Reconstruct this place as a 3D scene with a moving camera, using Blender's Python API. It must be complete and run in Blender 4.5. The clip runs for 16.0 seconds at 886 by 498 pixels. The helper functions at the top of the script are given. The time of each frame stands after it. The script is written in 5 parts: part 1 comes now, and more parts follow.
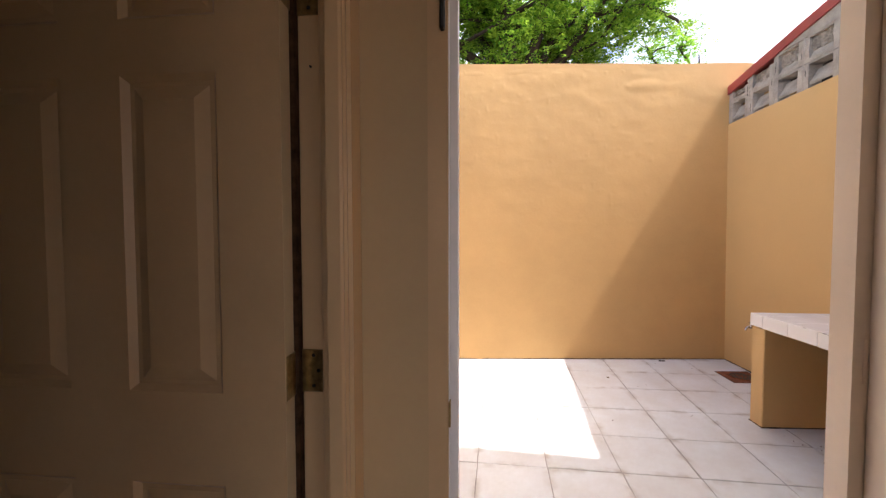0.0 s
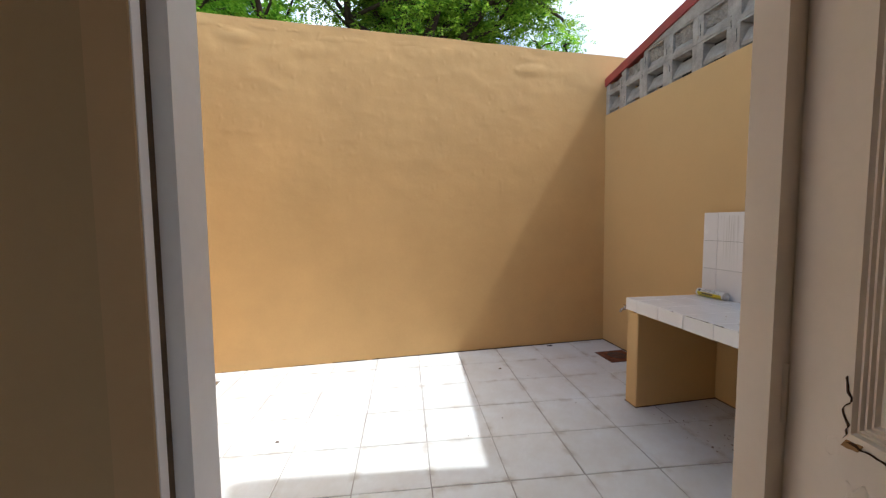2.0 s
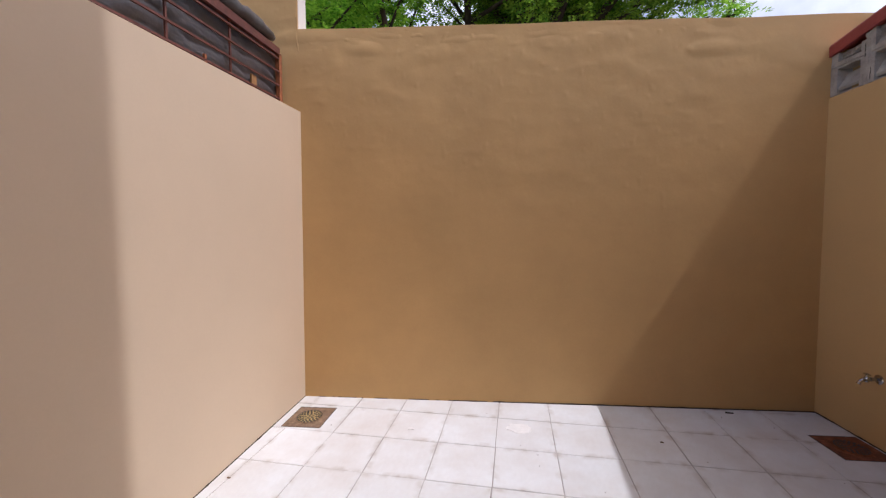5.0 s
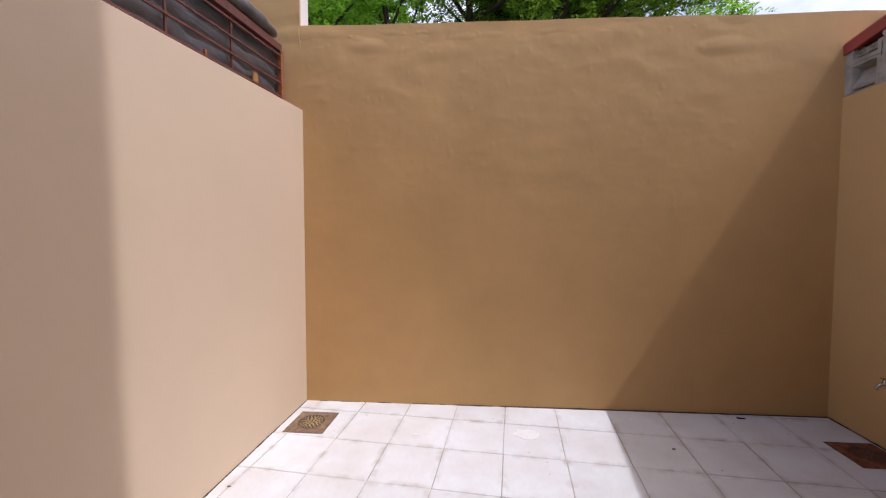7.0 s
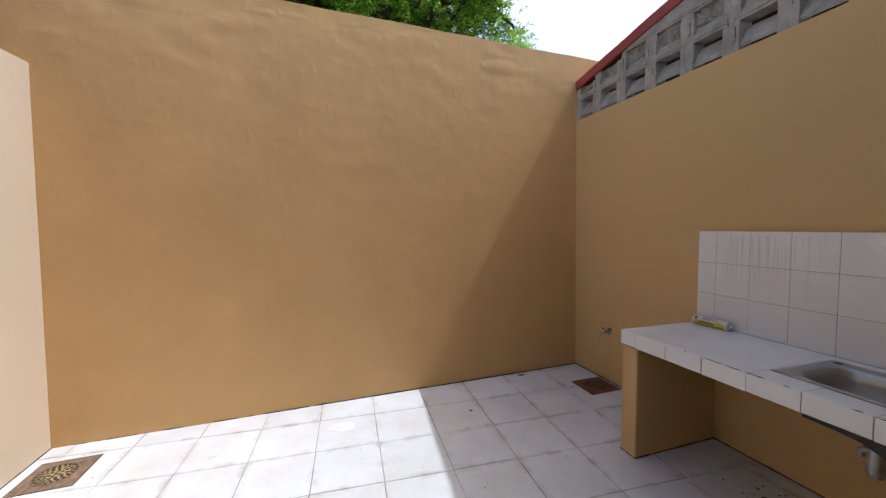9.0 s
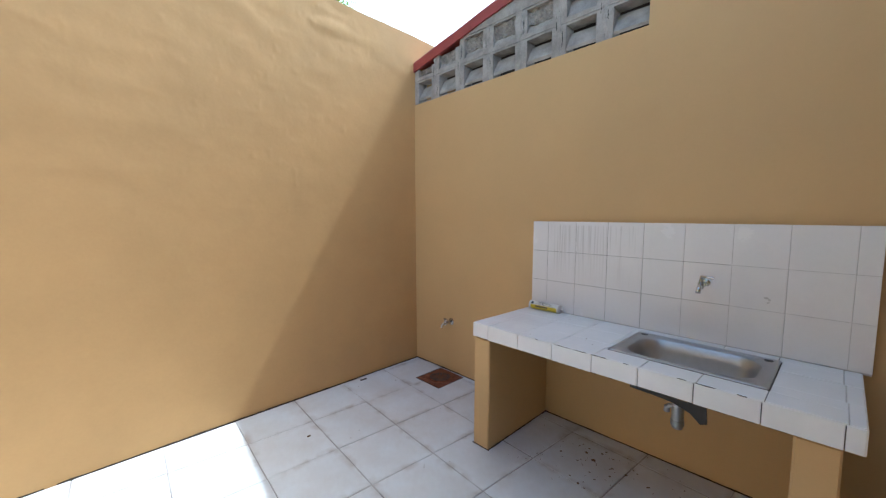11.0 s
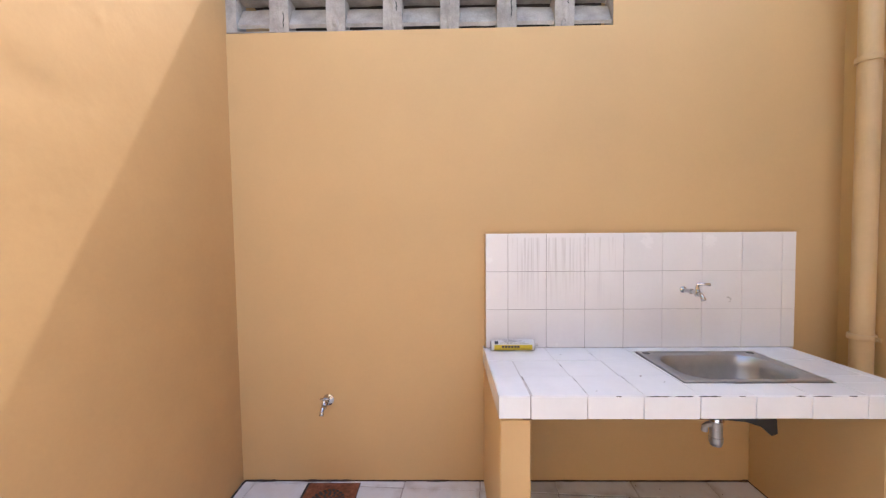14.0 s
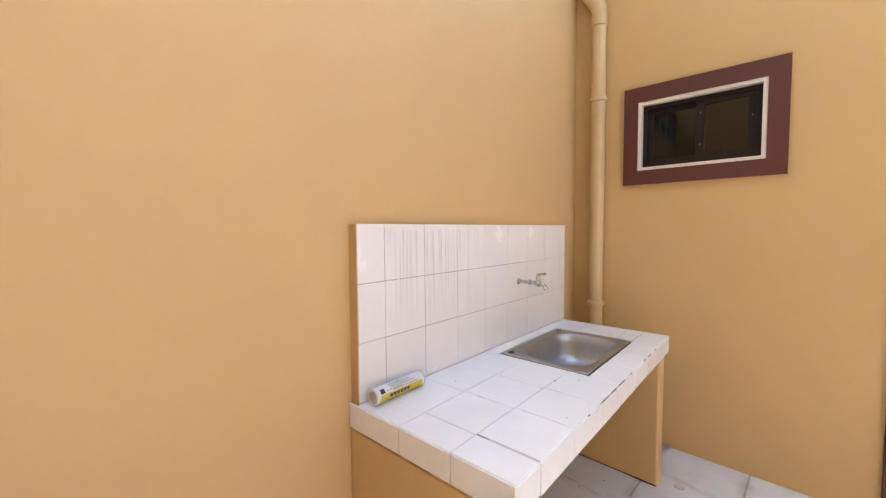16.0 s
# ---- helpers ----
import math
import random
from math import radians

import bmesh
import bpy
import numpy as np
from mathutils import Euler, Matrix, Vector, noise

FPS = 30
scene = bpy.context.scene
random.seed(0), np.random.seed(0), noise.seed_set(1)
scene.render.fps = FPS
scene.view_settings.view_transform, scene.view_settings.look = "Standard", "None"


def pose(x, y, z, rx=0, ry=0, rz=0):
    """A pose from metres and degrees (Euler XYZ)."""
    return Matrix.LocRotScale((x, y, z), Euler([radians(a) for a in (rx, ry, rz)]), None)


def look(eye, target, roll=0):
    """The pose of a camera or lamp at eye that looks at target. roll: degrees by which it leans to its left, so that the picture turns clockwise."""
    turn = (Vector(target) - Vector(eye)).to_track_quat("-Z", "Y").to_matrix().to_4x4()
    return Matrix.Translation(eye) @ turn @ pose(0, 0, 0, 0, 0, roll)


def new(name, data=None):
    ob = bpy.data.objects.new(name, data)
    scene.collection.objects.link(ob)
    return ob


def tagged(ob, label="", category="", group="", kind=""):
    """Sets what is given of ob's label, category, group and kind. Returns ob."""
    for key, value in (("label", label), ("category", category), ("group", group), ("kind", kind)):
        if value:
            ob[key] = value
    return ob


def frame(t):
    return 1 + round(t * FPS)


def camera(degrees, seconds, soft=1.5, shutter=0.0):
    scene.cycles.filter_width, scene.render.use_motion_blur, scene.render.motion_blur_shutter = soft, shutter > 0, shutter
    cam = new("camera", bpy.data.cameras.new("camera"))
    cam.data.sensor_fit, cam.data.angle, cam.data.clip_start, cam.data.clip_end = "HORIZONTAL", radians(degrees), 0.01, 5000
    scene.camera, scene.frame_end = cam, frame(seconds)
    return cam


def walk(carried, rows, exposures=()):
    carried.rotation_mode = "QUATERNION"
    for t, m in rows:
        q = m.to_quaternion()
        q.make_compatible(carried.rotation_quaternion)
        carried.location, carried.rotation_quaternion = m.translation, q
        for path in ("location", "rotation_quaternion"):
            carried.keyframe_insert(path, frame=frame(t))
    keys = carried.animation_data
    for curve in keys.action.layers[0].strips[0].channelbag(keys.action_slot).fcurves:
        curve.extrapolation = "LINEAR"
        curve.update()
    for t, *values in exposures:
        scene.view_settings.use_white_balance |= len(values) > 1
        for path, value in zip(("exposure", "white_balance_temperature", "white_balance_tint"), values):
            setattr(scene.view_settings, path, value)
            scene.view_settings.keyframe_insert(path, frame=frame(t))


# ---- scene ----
cam = camera(98.9, 16.0, 1.3)
PATH = [
    (0, (0.695, 0.517, 1.308), (0.514, 2.508, 1.233), -0.1),
    (0.5, (0.724, 0.532, 1.295), (0.818, 2.527, 1.192), -0.3),
    (1, (0.764, 0.63, 1.297), (1.018, 2.61, 1.172), -0.3),
    (1.5, (0.832, 0.766, 1.303), (1.134, 2.738, 1.167), -0.4),
    (2, (0.884, 0.875, 1.31), (1.192, 2.846, 1.17), -0.5),
    (2.5, (0.894, 1.012, 1.31), (1.194, 2.985, 1.179), -0.3),
    (3, (0.895, 1.132, 1.368), (1.139, 3.113, 1.236), -0.1),
    (3.5, (0.89, 1.265, 1.446), (1.054, 3.253, 1.315), -0.2),
    (4, (0.873, 1.35, 1.468), (0.813, 3.345, 1.337), -0.2),
    (4.5, (0.793, 1.385, 1.473), (0.535, 3.365, 1.35), -0.1),
    (7, (0.675, 1.469, 1.477), (0.423, 3.449, 1.358), -0.0),
    (7.5, (0.766, 1.473, 1.448), (0.614, 3.464, 1.339), -0.1),
    (8, (0.827, 1.459, 1.43), (0.872, 3.456, 1.325), -0.1),
    (8.5, (0.848, 1.451, 1.421), (1.163, 3.423, 1.309), -0.2),
    (9, (0.864, 1.441, 1.401), (1.451, 3.349, 1.285), -0.4),
    (9.5, (0.898, 1.433, 1.382), (1.713, 3.255, 1.258), -0.8),
    (10, (0.902, 1.501, 1.394), (1.956, 3.194, 1.238), -0.4),
    (12.5, (0.965, 2.641, 1.379), (2.709, 3.616, 1.293), 0.2),
    (13, (0.955, 2.958, 1.381), (2.838, 3.628, 1.322), -0.0),
    (13.5, (1.063, 3.252, 1.364), (3.037, 3.563, 1.298), -0.2),
    (14, (1.219, 3.513, 1.351), (3.218, 3.538, 1.284), -0.4),
    (14.5, (1.433, 3.736, 1.336), (3.382, 3.296, 1.254), -0.4),
    (15, (1.708, 3.862, 1.332), (3.518, 3.017, 1.237), -0.4),
    (15.5, (1.967, 3.957, 1.316), (3.572, 2.769, 1.211), -0.3),
    (16, (2.167, 4.052, 1.344), (3.492, 2.557, 1.239), -0.4),
]
EXPOSURES = [(0, 1.36, 6150, 15), (1.5, 0.95, 5750, 11), (2.5, 0.29, 5650, 0), (3, -0.05, 5750, 0), (3.5, -0.18, 5800, 2), (4, -0.18, 5800, 12), (4.5, -0.16, 5750, 17), (7, -0.04, 5700, 19), (8.5, 0.03, 5650, 16),
             (9.2, 0.26, 5350, 7), (10, 0.55, 5050, 2), (12.5, 1.53, 4960, 0), (13.2, 1.69, 5280, 10), (14, 1.8, 5480, 13), (15, 1.82, 5580, 12), (16, 1.9, 5630, 8)]
walk(cam, [(t, look(eye, target, roll)) for t, eye, target, roll in PATH], EXPOSURES)

# ---- world, sun, exposure ----
SUN = Vector((0.561, -0.066, 1.0)).normalized()
world = bpy.data.worlds.new("sky")
scene.world = world
world.use_nodes = True
wn = world.node_tree
wn.nodes.clear()
sky = wn.nodes.new("ShaderNodeTexSky")
sky.sky_type = "NISHITA"
sky.sun_disc = False
sky.sun_elevation = math.asin(SUN.z)
sky.sun_rotation = math.atan2(SUN.x, SUN.y)
sky.air_density, sky.dust_density, sky.ozone_density = 1.0, 6.0, 1.0
bg = wn.nodes.new("ShaderNodeBackground")
bg.inputs["Strength"].default_value = 0.15
wo = wn.nodes.new("ShaderNodeOutputWorld")
wn.links.new(sky.outputs[0], bg.inputs[0])
wn.links.new(bg.outputs[0], wo.inputs[0])
sun_data = bpy.data.lights.new("sun", "SUN")
sun_data.energy = 2.5
sun_data.angle = radians(0.6)
sun_data.color = (1.0, 0.95, 0.87)
sun = new("sun", sun_data)
sun.matrix_world = look(SUN * 30, (0, 0, 0))


# ---- materials ----
def material(name, colour, rough=0.7, metal=0.0, stain=0.12, stain_scale=1.2, grain=0.05, grain_scale=60.0,
             bump=0.15, bump_scale=40.0, dist=0.002, spec=0.5, tint=None, jitter=0.0):
    m = bpy.data.materials.new(name)
    m.use_nodes = True
    nt = m.node_tree
    n, l = nt.nodes, nt.links
    b = n["Principled BSDF"]
    tc = n.new("ShaderNodeNewGeometry")
    big = n.new("ShaderNodeTexNoise")
    big.inputs["Scale"].default_value = stain_scale
    big.inputs["Detail"].default_value = 6
    big.inputs["Roughness"].default_value = 0.62
    fine = n.new("ShaderNodeTexNoise")
    fine.inputs["Scale"].default_value = grain_scale
    fine.inputs["Detail"].default_value = 4
    l.new(tc.outputs["Position"], big.inputs["Vector"])
    l.new(tc.outputs["Position"], fine.inputs["Vector"])
    ramp = n.new("ShaderNodeMapRange")
    ramp.inputs["From Min"].default_value, ramp.inputs["From Max"].default_value = 0.3, 0.7
    l.new(big.outputs["Fac"], ramp.inputs["Value"])
    mix = n.new("ShaderNodeMix")
    mix.data_type = "RGBA"
    dark = tint or tuple(c * (1 - 2 * stain) for c in colour)
    mix.inputs["A"].default_value = (*dark, 1)
    mix.inputs["B"].default_value = (*colour, 1)
    l.new(ramp.outputs["Result"], mix.inputs["Factor"])
    hsv = n.new("ShaderNodeHueSaturation")
    add = n.new("ShaderNodeMath")
    add.operation = "MULTIPLY_ADD"
    add.inputs[1].default_value = 2 * grain
    add.inputs[2].default_value = 1 - grain
    l.new(fine.outputs["Fac"], add.inputs[0])
    val = add.outputs[0]
    if jitter:
        info = n.new("ShaderNodeObjectInfo")
        j = n.new("ShaderNodeMath")
        j.operation = "MULTIPLY_ADD"
        j.inputs[1].default_value = jitter
        l.new(info.outputs["Random"], j.inputs[0])
        l.new(val, j.inputs[2])
        val = j.outputs[0]
    l.new(val, hsv.inputs["Value"])
    l.new(mix.outputs["Result"], hsv.inputs["Color"])
    l.new(hsv.outputs["Color"], b.inputs["Base Color"])
    rr = n.new("ShaderNodeMath")
    rr.operation = "MULTIPLY_ADD"
    rr.inputs[1].default_value = 0.16
    rr.inputs[2].default_value = max(rough - 0.08, 0.02)
    l.new(big.outputs["Fac"], rr.inputs[0])
    l.new(rr.outputs[0], b.inputs["Roughness"])
    b.inputs["Metallic"].default_value = metal
    b.inputs["Specular IOR Level"].default_value = spec
    if bump:
        bn = n.new("ShaderNodeTexNoise")
        bn.inputs["Scale"].default_value = bump_scale
        bn.inputs["Detail"].default_value = 5
        l.new(tc.outputs["Position"], bn.inputs["Vector"])
        bp = n.new("ShaderNodeBump")
        bp.inputs["Strength"].default_value = bump
        bp.inputs["Distance"].default_value = dist
        l.new(bn.outputs["Fac"], bp.inputs["Height"])
        l.new(bp.outputs["Normal"], b.inputs["Normal"])
    return m


OCHRE = material("ochre_wall_paint", (0.625, 0.425, 0.195), 0.62, stain=0.05, stain_scale=0.9, grain=0.02, bump=0.25, bump_scale=22, dist=0.004, spec=0.35)
OCHRE_ROUGH = material("ochre_rough_plaster", (0.60, 0.378, 0.157), 0.66, stain=0.07, stain_scale=1.4, grain=0.03, bump=0.2, bump_scale=30, dist=0.003, spec=0.3)
LIT_OCHRE = material("lit_ochre_paint", (0.62, 0.495, 0.355), 0.6, stain=0.04, stain_scale=0.8, grain=0.02, bump=0.2, bump_scale=25, dist=0.003, spec=0.35)
CREAM = material("cream_gloss_paint", (0.82, 0.71, 0.60), 0.42, stain=0.06, stain_scale=3, grain=0.03, bump=0.2, bump_scale=12, dist=0.003)
INNER = material("inside_wall_paint", (0.54, 0.375, 0.20), 0.6, stain=0.06, grain=0.03)
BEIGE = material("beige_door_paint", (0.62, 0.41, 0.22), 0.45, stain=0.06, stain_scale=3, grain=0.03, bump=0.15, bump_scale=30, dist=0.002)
WHITE = material("white_paint", (0.75, 0.70, 0.66), 0.5, stain=0.06, stain_scale=4)
CONCRETE = material("grey_concrete", (0.47, 0.44, 0.40), 0.9, stain=0.22, stain_scale=9, grain=0.2, grain_scale=140, bump=0.6, bump_scale=90, dist=0.004, spec=0.2)
MORTAR = material("rough_mortar", (0.42, 0.385, 0.34), 0.95, stain=0.3, stain_scale=14, grain=0.25, grain_scale=90, bump=0.9, bump_scale=50, dist=0.01, spec=0.1)
RED = material("red_roof_paint", (0.36, 0.065, 0.06), 0.5, stain=0.15, stain_scale=5, grain=0.1, bump=0.2)
GROUT = material("grey_joint_mortar", (0.56, 0.535, 0.50), 0.95, stain=0.3, stain_scale=7, grain=0.2, grain_scale=120, spec=0.1)
FLOOR_TILE = material("worn_white_floor_tile", (0.705, 0.735, 0.752), 0.55, stain=0.09, stain_scale=2.8, grain=0.05, grain_scale=45, bump=0.2, bump_scale=14, dist=0.002, tint=(0.60, 0.59, 0.57), jitter=0.06)
TILE = material("white_glazed_tile", (0.83, 0.84, 0.855), 0.24, stain=0.03, stain_scale=6, grain=0.02, bump=0.06, bump_scale=9, dist=0.001, jitter=0.03)
DARK_GROUT = material("dark_tile_joint", (0.20, 0.18, 0.165), 0.95, stain=0.4, stain_scale=12, spec=0.1)
WHITE_GROUT = material("white_tile_joint", (0.66, 0.64, 0.62), 0.9, stain=0.2, stain_scale=15, spec=0.2)
STEEL = material("brushed_stainless_steel", (0.46, 0.465, 0.475), 0.38, metal=0.9, stain=0.06, stain_scale=20, grain=0.05, grain_scale=200, bump=0.08, bump_scale=150, dist=0.001)
CHROME = material("chrome", (0.58, 0.575, 0.57), 0.14, metal=1.0, stain=0.12, stain_scale=60, bump=0)
BRASS = material("aged_brass", (0.58, 0.43, 0.22), 0.32, metal=1.0, stain=0.25, stain_scale=60, grain=0.1, bump=0.1)
BRASS_DULL = material("worn_brass_grate", (0.62, 0.47, 0.22), 0.55, metal=0.2, stain=0.3, stain_scale=30, grain=0.2, bump=0.3)
LIT_EDGE = material("lit_edge_paint", (0.76, 0.57, 0.33), 0.5, stain=0.06, stain_scale=5, grain=0.03)
SKYLIT = material("skylit_jamb_paint", (0.83, 0.80, 0.80), 0.45, stain=0.04, stain_scale=5, grain=0.03)
GROOVE_SHADE = material("rebate_shade_brown", (0.17, 0.11, 0.065), 0.7, stain=0.3, stain_scale=20, grain=0.1)
BLACK = material("black_rubber", (0.02, 0.02, 0.02), 0.5, stain=0.1, bump=0)
RUST = material("rusted_iron_grate", (0.30, 0.115, 0.06), 0.85, stain=0.35, stain_scale=25, grain=0.3, grain_scale=200, bump=0.6, bump_scale=150, dist=0.003, spec=0.2)
RUST_PALE = material("dusty_brown_grate", (0.30, 0.20, 0.13), 0.85, stain=0.3, stain_scale=25, grain=0.3, grain_scale=200, bump=0.5, bump_scale=150, dist=0.003, spec=0.2)
FENCE = material("rust_red_steel_bar", (0.16, 0.052, 0.038), 0.6, stain=0.25, stain_scale=20, grain=0.15, bump=0.2)
ORANGE = material("orange_rusted_steel", (0.40, 0.13, 0.045), 0.75, stain=0.3, stain_scale=25, grain=0.2, bump=0.3)
TARP = material("dark_plastic_tarp", (0.10, 0.088, 0.092), 0.4, stain=0.2, stain_scale=5, grain=0.1, bump=0.5, bump_scale=9, dist=0.02)
MAROON = material("maroon_trim_paint", (0.10, 0.026, 0.022), 0.5, stain=0.06, stain_scale=6, grain=0.04, bump=0.15)
DARKWOOD = material("dark_brown_sash", (0.020, 0.012, 0.013), 0.42, stain=0.15, stain_scale=8, bump=0.1, spec=0.25)
PIPE = material("ochre_painted_pipe", (0.60, 0.43, 0.23), 0.5, stain=0.05, stain_scale=5, grain=0.03, bump=0.08)
BARK = material("tree_bark", (0.075, 0.055, 0.042), 0.9, stain=0.3, stain_scale=6, grain=0.3, bump=0.6, bump_scale=25, dist=0.02, spec=0.2)
GROUND = material("dry_ground", (0.20, 0.17, 0.11), 0.95, stain=0.3, stain_scale=0.4, grain=0.2, grain_scale=8, spec=0.1)
PAINTED_SHADE = material("near_black_shade", (0.055, 0.045, 0.048), 0.9, stain=0.2, stain_scale=3)
CRACK_AND_GAP = material("split_wood_and_gap_shade", (0.10, 0.052, 0.028), 0.9, stain=0.4, stain_scale=30, spec=0.1)
SPLIT = material("exposed_wood_fibre", (0.42, 0.22, 0.08), 0.85, stain=0.2, stain_scale=40)
LABEL_WHITE = material("white_printed_film", (0.72, 0.72, 0.70), 0.35, stain=0.05, stain_scale=30, bump=0)
LABEL_YELLOW = material("yellow_printed_film", (0.66, 0.52, 0.02), 0.35, stain=0.05, stain_scale=30, bump=0)
LABEL_INK = material("dark_print_ink", (0.03, 0.035, 0.045), 0.4, stain=0.05, bump=0)
DEBRIS = material("dark_debris", (0.03, 0.028, 0.026), 0.8, stain=0.2, stain_scale=40)


def glass_material():
    m = bpy.data.materials.new("dark_window_glass")
    m.use_nodes = True
    b = m.node_tree.nodes["Principled BSDF"]
    b.inputs["Base Color"].default_value = (0.03, 0.022, 0.02, 1)
    b.inputs["Roughness"].default_value = 0.03
    b.inputs["Transmission Weight"].default_value = 1.0
    b.inputs["IOR"].default_value = 1.45
    return m


def leaf_material(name, a, b_):
    m = bpy.data.materials.new(name)
    m.use_nodes = True
    n, l = m.node_tree.nodes, m.node_tree.links
    b = n["Principled BSDF"]
    geo = n.new("ShaderNodeNewGeometry")
    mix = n.new("ShaderNodeMix")
    mix.data_type = "RGBA"
    mix.inputs["A"].default_value = (*a, 1)
    mix.inputs["B"].default_value = (*b_, 1)
    l.new(geo.outputs["Random Per Island"], mix.inputs["Factor"])
    l.new(mix.outputs["Result"], b.inputs["Base Color"])
    b.inputs["Roughness"].default_value = 0.5
    b.inputs["Specular IOR Level"].default_value = 0.2
    tr = n.new("ShaderNodeBsdfTranslucent")
    l.new(mix.outputs["Result"], tr.inputs["Color"])
    ms = n.new("ShaderNodeMixShader")
    ms.inputs[0].default_value = 0.62
    out = n["Material Output"]
    l.new(b.outputs[0], ms.inputs[1])
    l.new(tr.outputs[0], ms.inputs[2])
    l.new(ms.outputs[0], out.inputs["Surface"])
    return m


def joint_dirt(m):
    """Brown dirt that has settled unevenly along the edges of each floor tile."""
    n, l = m.node_tree.nodes, m.node_tree.links
    b = n["Principled BSDF"]
    src = b.inputs["Base Color"].links[0].from_socket
    tc = n.new("ShaderNodeTexCoord")
    ab = n.new("ShaderNodeVectorMath")
    ab.operation = "ABSOLUTE"
    l.new(tc.outputs["Object"], ab.inputs[0])
    sep = n.new("ShaderNodeSeparateXYZ")
    l.new(ab.outputs[0], sep.inputs[0])
    far = n.new("ShaderNodeMath")
    far.operation = "MAXIMUM"
    l.new(sep.outputs["X"], far.inputs[0])
    l.new(sep.outputs["Y"], far.inputs[1])
    near = n.new("ShaderNodeMapRange")
    near.inputs["From Min"].default_value, near.inputs["From Max"].default_value = 0.16, 0.2
    near.inputs["To Max"].default_value = 0.62
    l.new(far.outputs[0], near.inputs["Value"])
    geo = n.new("ShaderNodeNewGeometry")
    tx = n.new("ShaderNodeTexNoise")
    tx.inputs["Scale"].default_value = 9
    tx.inputs["Detail"].default_value = 6
    l.new(geo.outputs["Position"], tx.inputs["Vector"])
    pick = n.new("ShaderNodeMapRange")
    pick.inputs["From Min"].default_value, pick.inputs["From Max"].default_value = 0.46, 0.68
    l.new(tx.outputs["Fac"], pick.inputs["Value"])
    f = n.new("ShaderNodeMath")
    f.operation = "MULTIPLY"
    l.new(near.outputs["Result"], f.inputs[0])
    l.new(pick.outputs["Result"], f.inputs[1])
    mix = n.new("ShaderNodeMix")
    mix.data_type = "RGBA"
    l.new(f.outputs[0], mix.inputs["Factor"])
    l.new(src, mix.inputs["A"])
    mix.inputs["B"].default_value = (0.36, 0.30, 0.24, 1)
    l.new(mix.outputs["Result"], b.inputs["Base Color"])


joint_dirt(FLOOR_TILE)
EDGE_DIRT = material("dark_joint_dirt", (0.085, 0.066, 0.05), 0.95, stain=0.4, stain_scale=9, spec=0.1)
SMEAR = material("dried_white_cement", (0.80, 0.80, 0.79), 0.8, stain=0.06, stain_scale=12, grain=0.06, spec=0.2)
DIRT = material("brown_packed_dirt", (0.27, 0.195, 0.13), 0.95, stain=0.35, stain_scale=18, spec=0.1)
GLASS = glass_material()
LEAF = leaf_material("tree_leaf", (0.06, 0.17, 0.015), (0.36, 0.54, 0.05))
LEAF_LIGHT = leaf_material("young_leaf", (0.10, 0.29, 0.018), (0.36, 0.60, 0.05))


# ---- building helpers ----
def thing(name, label, category, group="", at=(0, 0, 0), kind=""):
    ob = new(name)
    ob.location = at
    ob.empty_display_size = 0.05
    return tagged(ob, label, category, group, kind)


def finish(bm, name, mat, smooth=False):
    me = bpy.data.meshes.new(name)
    bmesh.ops.recalc_face_normals(bm, faces=bm.faces)
    bm.to_mesh(me)
    bm.free()
    me.materials.append(mat)
    if smooth:
        for p in me.polygons:
            p.use_smooth = True
    return me


def part(name, bm, mat, parent=None, label="", smooth=False):
    ob = new(name, finish(bm, name, mat, smooth))
    if parent:
        ob.parent = parent
        ob.matrix_parent_inverse = Matrix.Translation(parent.location).inverted() if parent.parent is None and parent.type == "EMPTY" else Matrix()
    if label:
        ob["label"] = label
    return ob


def structure(name, bm, mat, label, category, smooth=False):
    ob = new(name, finish(bm, name, mat, smooth))
    return tagged(ob, label, category, kind="structure")


def box(x0, x1, y0, y1, z0, z1, bevel=0.0, bm=None, seg=1):
    own = bm is None
    b = bmesh.new()
    vs = [b.verts.new((x, y, z)) for x in (x0, x1) for y in (y0, y1) for z in (z0, z1)]
    for f in ((0, 1, 3, 2), (4, 6, 7, 5), (0, 4, 5, 1), (2, 3, 7, 6), (0, 2, 6, 4), (1, 5, 7, 3)):
        b.faces.new([vs[i] for i in f])
    if bevel:
        bmesh.ops.bevel(b, geom=list(b.edges), offset=bevel, segments=seg, affect="EDGES", profile=0.5)
    if own:
        return b
    me = bpy.data.meshes.new("tmp")
    b.to_mesh(me)
    b.free()
    bm.from_mesh(me)
    bpy.data.meshes.remove(me)
    return bm


def prism(profile, axis, a, b_, bm=None, bevel=0.0):
    """A profile in the two other axes, drawn out along axis from a to b_."""
    bm = bm or bmesh.new()

    def at(p, d):
        return {"x": (d, p[0], p[1]), "y": (p[0], d, p[1]), "z": (p[0], p[1], d)}[axis]
    lo = [bm.verts.new(at(p, a)) for p in profile]
    hi = [bm.verts.new(at(p, b_)) for p in profile]
    k = len(profile)
    bm.faces.new(lo)
    bm.faces.new(hi[::-1])
    for i in range(k):
        bm.faces.new((lo[i], hi[i], hi[(i + 1) % k], lo[(i + 1) % k]))
    if bevel:
        bmesh.ops.bevel(bm, geom=list(bm.edges), offset=bevel, segments=1, affect="EDGES", profile=0.5)
    return bm


